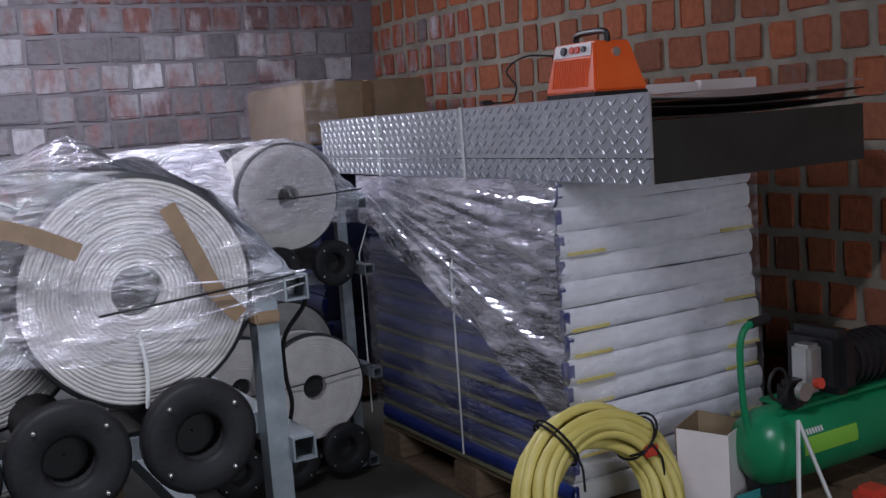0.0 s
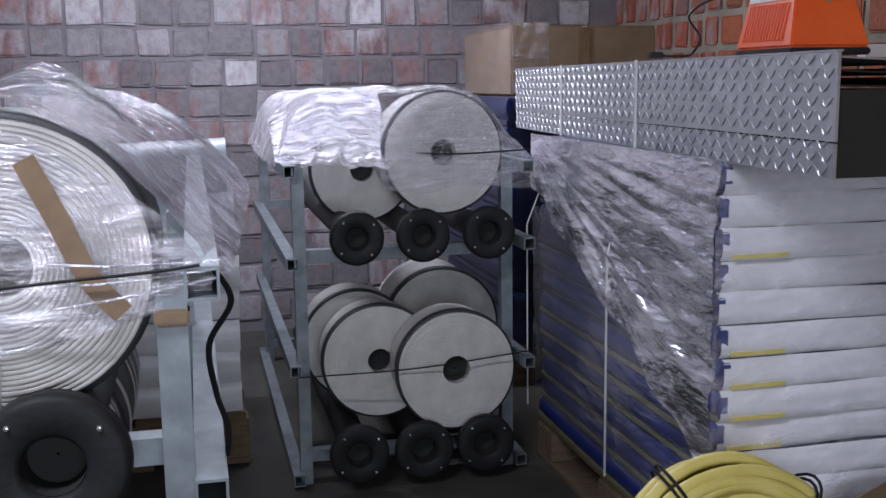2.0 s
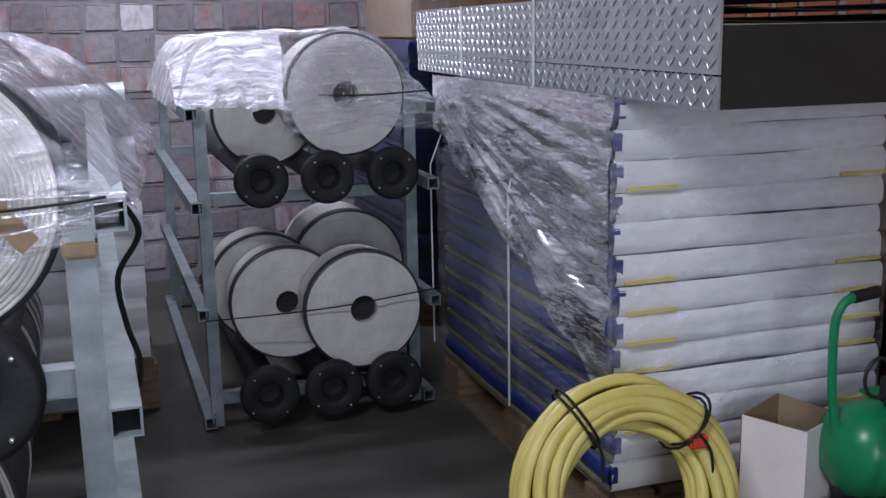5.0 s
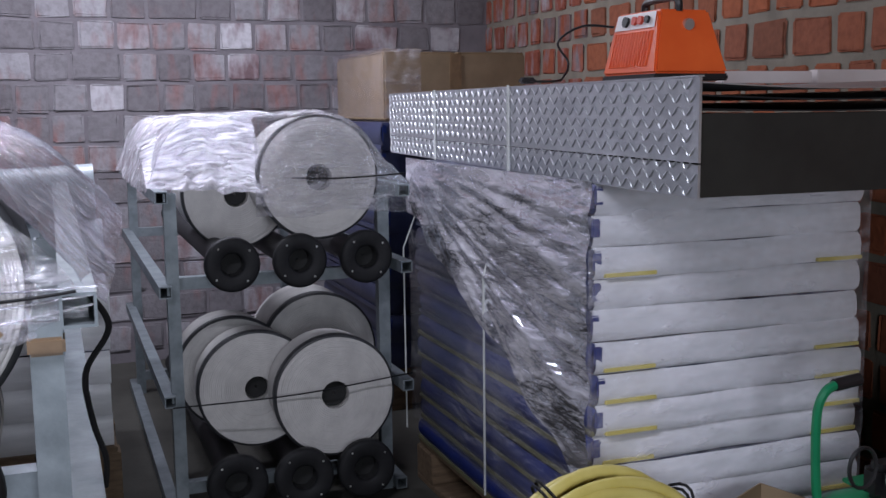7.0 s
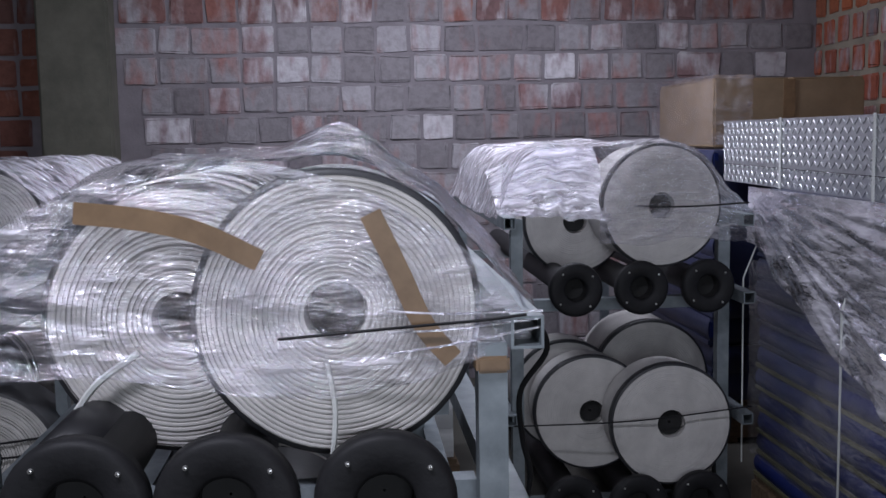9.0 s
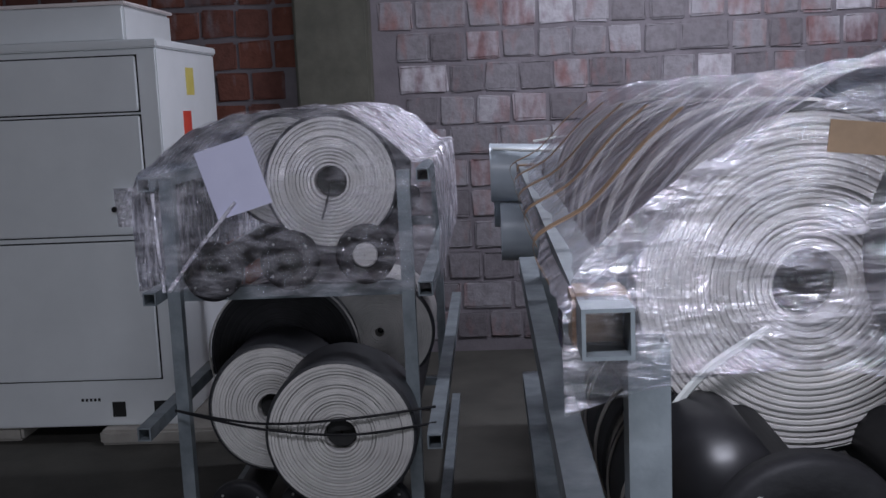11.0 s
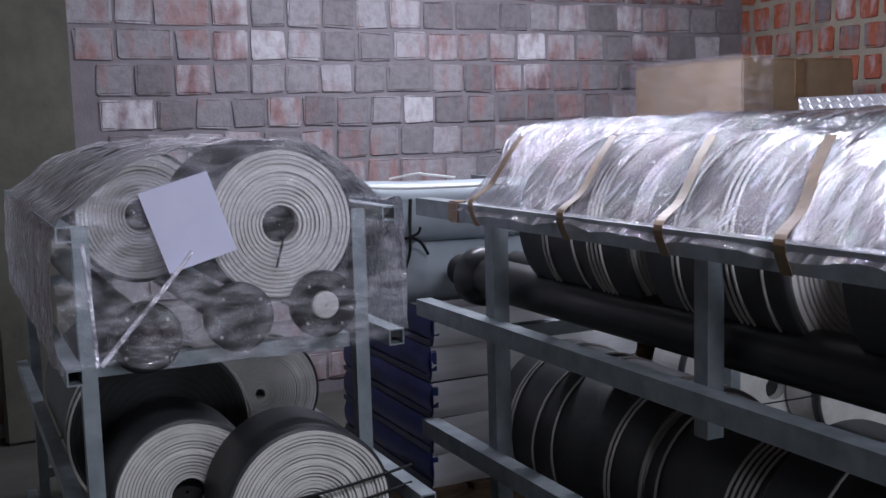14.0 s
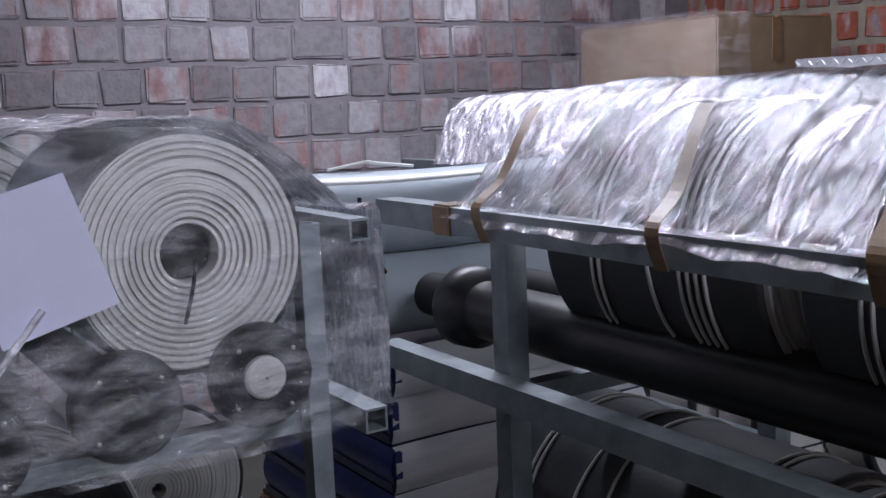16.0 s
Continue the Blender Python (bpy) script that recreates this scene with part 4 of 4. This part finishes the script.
for sx_ in (-1.88, -2.06):
    part("slot", boxed((sx_ - 0.028, CY - 0.004, 0.105), (sx_ + 0.028, CY + 0.002, 0.17)), M_DARK, cab, "dark square slot")
lt = part("latch", boxed((-2.0, CY - 0.022, 0.985), (-1.87, CY - 0.013, 1.0)), M_STEEL, cab, "bright latch")
part("latch_knob", pipe([(-1.995, CY - 0.035, 0.993), (-1.995, CY - 0.012, 0.993)], 0.012, 10), M_PLASTIC, lt)
part("latch_knob", pipe([(-1.88, CY - 0.035, 0.995), (-1.88, CY - 0.012, 0.995)], 0.012, 10), M_PLASTIC, lt)
bag = sheet(lambda u, v: Vector((-1.99 + 0.09 * u + 0.015 * (v - 0.5) * (u - 0.5), CY - 0.03 - 0.02 * math.sin(u * 3.1) + wrinkle((u, v, 0), 0.01, 6), 0.92 + 0.16 * v)), 10, 12)
part("plastic_bag", bag, M_FILM, cab, "clear plastic bag on latch")
part("warning_mark", boxed((CX1 - 0.001, 4.8, 1.45), (CX1 + 0.002, 4.92, 1.57)), M_YELLOW, cab, "yellow sticker")
part("warning_mark", boxed((CX1 - 0.001, 4.72, 1.25), (CX1 + 0.002, 4.84, 1.38)), M_REDTAG, cab, "red sticker")
for f in range(5):
    part("maker_text", boxed((-2.22 + f * 0.018, CY - 0.003, 0.175), (-2.21 + f * 0.018, CY + 0.001, 0.187)), M_DARK, cab)
sl = thing("concrete_slab", (-2.1, 4.3, 0), "pale concrete slab under the cabinet", "slab")
M_SLAB = surface("pale_concrete", (0.3, 0.28, 0.25), (0.42, 0.4, 0.36), 0.9)
part("block", boxed((-2.13, 4.33, 0.0), (-1.62, 5.25, 0.064), 0.012), M_SLAB, sl)
part("block", boxed((-2.8, 4.42, 0.0), (-2.5, 5.25, 0.064), 0.012), M_SLAB, sl)
tb = thing("white_box", (-2.3, 4.6, 1.675), "flat white box on top of cabinet", "box")
part("carton", boxed((-2.7, 4.55, 1.677), (-1.95, 5.2, 1.83), 0.012), M_CAB, tb)
part("lid", boxed((-2.71, 4.54, 1.831), (-1.94, 5.21, 1.845), 0.004), M_PALE, tb)
tg = thing("yellow_tag", (-1.62, 4.4, 0.3), "small yellow tagged bottle on the floor", "bottle")
part("bottle", pipe([(-1.57, 4.5, 0.001), (-1.57, 4.5, 0.3), (-1.57, 4.5, 0.36)], 0.02, 12), M_YELLOW, tg)

# ---- corner with the compressor ----
pallet(1.98, 2.98, 1.35, 2.0, 0.16)
co = thing("air_compressor", (2.5, 1.72, 0.16), "green air compressor with black pump and wheels", "compressor")


def tank_prof(xa, xb, r):
    return [(xa, 0.001), (xa + 0.015, r * 0.55), (xa + 0.05, r * 0.9), (xa + 0.09, r), (xb - 0.09, r), (xb - 0.05, r * 0.9), (xb - 0.015, r * 0.55), (xb, 0.001)]


bm = bmesh.new()
rows = [[bm.verts.new((x, 1.72 + r * math.cos(2 * math.pi * j / 32), 0.33 + r * math.sin(2 * math.pi * j / 32))) for j in range(32)] for x, r in tank_prof(2.15, 2.92, 0.125)]
for p, q in zip(rows, rows[1:]):
    for j in range(32):
        bm.faces.new((p[j], p[(j + 1) % 32], q[(j + 1) % 32], q[j]))
smooth(part("tank", bm, M_GREEN, co), True)
part("plate", boxed((2.3, 1.64, 0.45), (2.85, 1.8, 0.462), 0.003), M_GREEN, co)
part("motor", pipe([(2.55, 1.72, 0.545), (2.84, 1.72, 0.545)], 0.085, 24), M_PLASTIC, co, "black motor")
part("fan_cover", boxed((2.46, 1.6, 0.465), (2.56, 1.84, 0.68), 0.03), M_PLASTIC, co, "black fan cover")
for i in range(6):
    part("cooling_fin", pipe([(2.6 + i * 0.035, 1.72, 0.545), (2.612 + i * 0.035, 1.72, 0.545)], 0.093, 24), M_PLASTIC, co)
part("cylinder_head", boxed((2.385, 1.66, 0.48), (2.455, 1.74, 0.64), 0.012), M_STEEL, co, "bright cylinder head")
part("gauge", pipe([(2.3, 1.62, 0.52), (2.3, 1.6, 0.52)], 0.03, 18), M_STEEL, co, "pressure gauge")
part("regulator", boxed((2.26, 1.62, 0.455), (2.35, 1.7, 0.55), 0.02), M_PLASTIC, co)
part("red_knob", pipe([(2.37, 1.62, 0.53), (2.37, 1.6, 0.535)], 0.018, 12), M_REDTAG, co)
part("coil_cable", pipe(curve_points([(2.2 + 0.04 * math.cos(a), 1.62, 0.56 + 0.05 * math.sin(a)) for a in [i * 0.8 for i in range(12)]], 4), 0.005, 6), M_PLASTIC, co, "black cable loops")
part("handle_bar", pipe(curve_points([(2.17, 1.72, 0.38), (2.15, 1.72, 0.5), (2.145, 1.72, 0.66), (2.165, 1.72, 0.72), (2.2, 1.72, 0.738)], 6), 0.012, 8), M_GREEN, co, "green handle tube")
part("grip", pipe([(2.195, 1.72, 0.737), (2.27, 1.72, 0.745)], 0.016, 10), M_PLASTIC, co, "black grip")
part("label_band", sheet(lambda u, v: Vector((2.28 + 0.25 * u, 1.72 - 0.1265 * math.cos(-0.1 + 0.45 * v), 0.33 + 0.1265 * math.sin(-0.1 + 0.45 * v))), 8, 6), M_LIME, co, "lime green label")
for i in range(7):
    part("label_letter", sheet(lambda u, v, i=i: Vector((2.29 + i * 0.013 + 0.009 * u, 1.72 - 0.128 * math.cos(0.4 + 0.14 * v), 0.33 + 0.128 * math.sin(0.4 + 0.14 * v))), 1, 2), M_ROPE, co)
for xx in (2.25, 2.82):
    part("foot", boxed((xx - 0.03, 1.65, 0.161), (xx + 0.03, 1.79, 0.23), 0.006), M_PLASTIC, co)
crd = thing("white_strap", (2.2, 1.56, 0.2), "pale strap hanging down in an inverted V", "strap")
part("strand", pipe([(2.215, 1.56, 0.455), (2.14, 1.5, 0.161)], 0.007, 5), M_ROPE, crd)
part("strand", pipe([(2.215, 1.56, 0.455), (2.3, 1.5, 0.161)], 0.007, 5), M_ROPE, crd)
rd = thing("red_tool", (2.4, 1.42, 0.16), "small red tool on the pallet", "tool")
part("case", boxed((2.36, 1.4, 0.161), (2.46, 1.5, 0.23), 0.02), M_REDTAG, rd)

wb = thing("open_carton", (2.07, 1.9, 0.16), "open white carton with torn brown flaps", "box")
C0 = Vector((2.1, 1.74, 0))
LV, RV = Vector((-0.125, 0.1, 0)), Vector((0.165, 0.075, 0))
ZB, ZT = 0.161, 0.39


def wall_sheet(p, d, lift0, lift1, th):
    nrm = Vector((-d.y, d.x, 0)).normalized() * th
    bm = bmesh.new()
    a = [p + Vector((0, 0, ZB)), p + d + Vector((0, 0, ZB)), p + d + Vector((0, 0, ZT + lift1)), p + Vector((0, 0, ZT + lift0))]
    f = [bm.verts.new(q) for q in a]
    g = [bm.verts.new(q + nrm) for q in a]
    bm.faces.new(f)
    bm.faces.new(g[::-1])
    for i in range(4):
        bm.faces.new((f[(i + 1) % 4], f[i], g[i], g[(i + 1) % 4]))
    return bm


part("side", wall_sheet(C0, LV, 0.0, 0.03, 0.004), M_PALE, wb)
part("side", wall_sheet(C0, RV, 0.0, 0.0, 0.004), M_PALE, wb)
part("inner_side", wall_sheet(C0 + LV, RV, 0.03, 0.04, 0.004), M_CARD, wb, "brown inside")
part("inner_side", wall_sheet(C0 + RV, LV, 0.0, 0.04, 0.004), M_CARD, wb, "brown inside")
part("print_band", boxed((2.12, 1.728, 0.162), (2.25, 1.733, 0.19)), M_TEAL, wb, "teal printed band")
part("content", boxed((2.04, 1.83, 0.162), (2.19, 1.91, 0.35), 0.02), M_CARD, wb)

# ---- yellow hose coil, leaning on the stack ----
hose = thing("yellow_hose", (1.53, 1.72, 0.0), "coiled yellow garden hose tied with black cord", "hose")
rnd = random.Random(4)
pts = []
turns, seg = 11, 44
for i in range(turns * seg):
    a = 2 * math.pi * i / seg
    k = i / seg
    off = 0.048 * math.sin(k * 2.399 * 1.0)
    dep = 0.045 * math.cos(k * 2.399 * 1.0)
    R = 0.232 + off + 0.006 * math.sin(a * 3 + k)
    x, zz = R * 1.02 * math.cos(a), R * math.sin(a)
    tilt = math.radians(14)
    pts.append((1.6 + x, 1.76 + dep * math.cos(tilt) + zz * math.sin(tilt), 0.285 + zz * math.cos(tilt) - dep * math.sin(tilt)))
part("tube", pipe(pts, 0.0165, 8), M_HOSE, hose)
smooth(bpy.data.objects[hose.children[0].name], True)
for a0 in (2.1, 0.75):
    c = Vector((1.6 + 0.235 * math.cos(a0), 1.76 + 0.235 * math.sin(a0) * 0.242, 0.285 + 0.23 * math.sin(a0)))
    rad = Vector((math.cos(a0), 0.2 * math.sin(a0), math.sin(a0)))
    for s in (0, 0.5):
        loop = [c + rad * 0.075 * math.cos(t) + Vector((0, 0.075, 0)) * math.sin(t) + Vector((0.02 * s, 0, 0.02 * s)) for t in [2 * math.pi * i / 18 for i in range(18)]]
        part("tie", pipe(loop, 0.004, 5, closed=True), M_RUBBER, hose, "black cord tie")
    part("tie_end", pipe(curve_points([c + Vector((0, -0.075, 0)), c + Vector((0.03, -0.085, -0.05)), c + Vector((0.04, -0.08, -0.13))], 5), 0.004, 5), M_RUBBER, hose)
part("red_tag", boxed((1.75, 1.72, 0.4), (1.8, 1.74, 0.435), 0.006), M_REDTAG, hose, "red connector")

# ---- bricks of the walls ----
PITCH = 0.168
rb = random.Random(11)


def brick_mesh(w, h, d, k):
    """A block with uneven faces; it faces -y."""
    r2 = random.Random(k)
    bm = boxed((-w / 2, -d, -h / 2), (w / 2, 0, h / 2), 0.007)
    for v in bm.verts:
        v.co += Vector((r2.uniform(-1, 1) * 0.007, r2.uniform(-1, 1) * 0.002, r2.uniform(-1, 1) * 0.006))
    me = bpy.data.meshes.new("brick")
    bm.normal_update()
    bm.to_mesh(me)
    bm.free()
    return me


def wall_bricks(parent, to_world, length, material_at, near, rows, seed, widths=(0.16, 0.165, 0.17, 0.175, 0.18, 0.165, 0.255), joint=0.022, ht=0.142):
    r3 = random.Random(seed)
    cache = {}
    rest = {}
    count = 0
    for row in range(rows):
        z = 0.07 + row * PITCH + 0.075
        x = -r3.uniform(0, 0.2)
        while x < length:
            w = r3.choice(widths)
            cxx = x + w / 2
            x += w + joint
            if x > length + 0.05:
                break
            m = material_at(cxx, z)
            if m is None:
                continue
            var = r3.randrange(5)
            key = (round(w, 3), var, m.name)
            if key not in cache:
                me = brick_mesh(w, ht, 0.006 + 0.0025 * (var % 3), var * 31 + int(w * 1000))
                me.materials.append(m)
                cache[key] = me
            pos = to_world(cxx, z + r3.uniform(-0.004, 0.004), r3.uniform(-1.2, 1.2))
            if near(cxx, z) and count < 300:
                ob = new("brick", cache[key])
                ob.matrix_world = pos
                ob.parent = parent
                count += 1
            else:
                rest.setdefault(m.name, (m, []))[1].append((cache[key], pos))
    for m, items in rest.values():
        vv, ff = [], []
        for me, pos in items:
            o = len(vv)
            vv += [tuple(pos @ v.co) for v in me.vertices]
            ff += [tuple(o + i for i in p.vertices) for p in me.polygons]
        me = bpy.data.meshes.new("far_bricks")
        me.from_pydata(vv, [], ff)
        me.materials.append(m)
        ob = new("far_bricks", me)
        ob.parent = parent
        tagged(ob, kind="stuff")


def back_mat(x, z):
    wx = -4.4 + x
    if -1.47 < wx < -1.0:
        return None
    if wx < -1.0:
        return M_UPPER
    # above 2.08 m the blocks carry less wash and painted-in dimness
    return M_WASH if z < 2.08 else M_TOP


def back_near(x, z):
    return -1.0 < -4.4 + x and 0.85 < z < 2.4


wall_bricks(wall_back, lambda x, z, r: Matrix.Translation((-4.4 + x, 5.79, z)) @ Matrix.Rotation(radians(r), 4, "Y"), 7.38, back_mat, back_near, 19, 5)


def right_mat(x, z):
    y = 5.77 - x
    return M_HALF if y > 4.5 and z < 2.12 else M_RED


wall_bricks(wall_right, lambda x, z, r: Matrix.Translation((3.01, 5.77 - x, z)) @ Matrix.Rotation(radians(-90), 4, "Z") @ Matrix.Rotation(radians(r), 4, "Y"),
            6.4, right_mat, lambda x, z: x < 4.8 and 0.3 < z < 2.4, 19, 8, (0.115, 0.12, 0.125, 0.13, 0.14, 0.19), 0.042, 0.132)
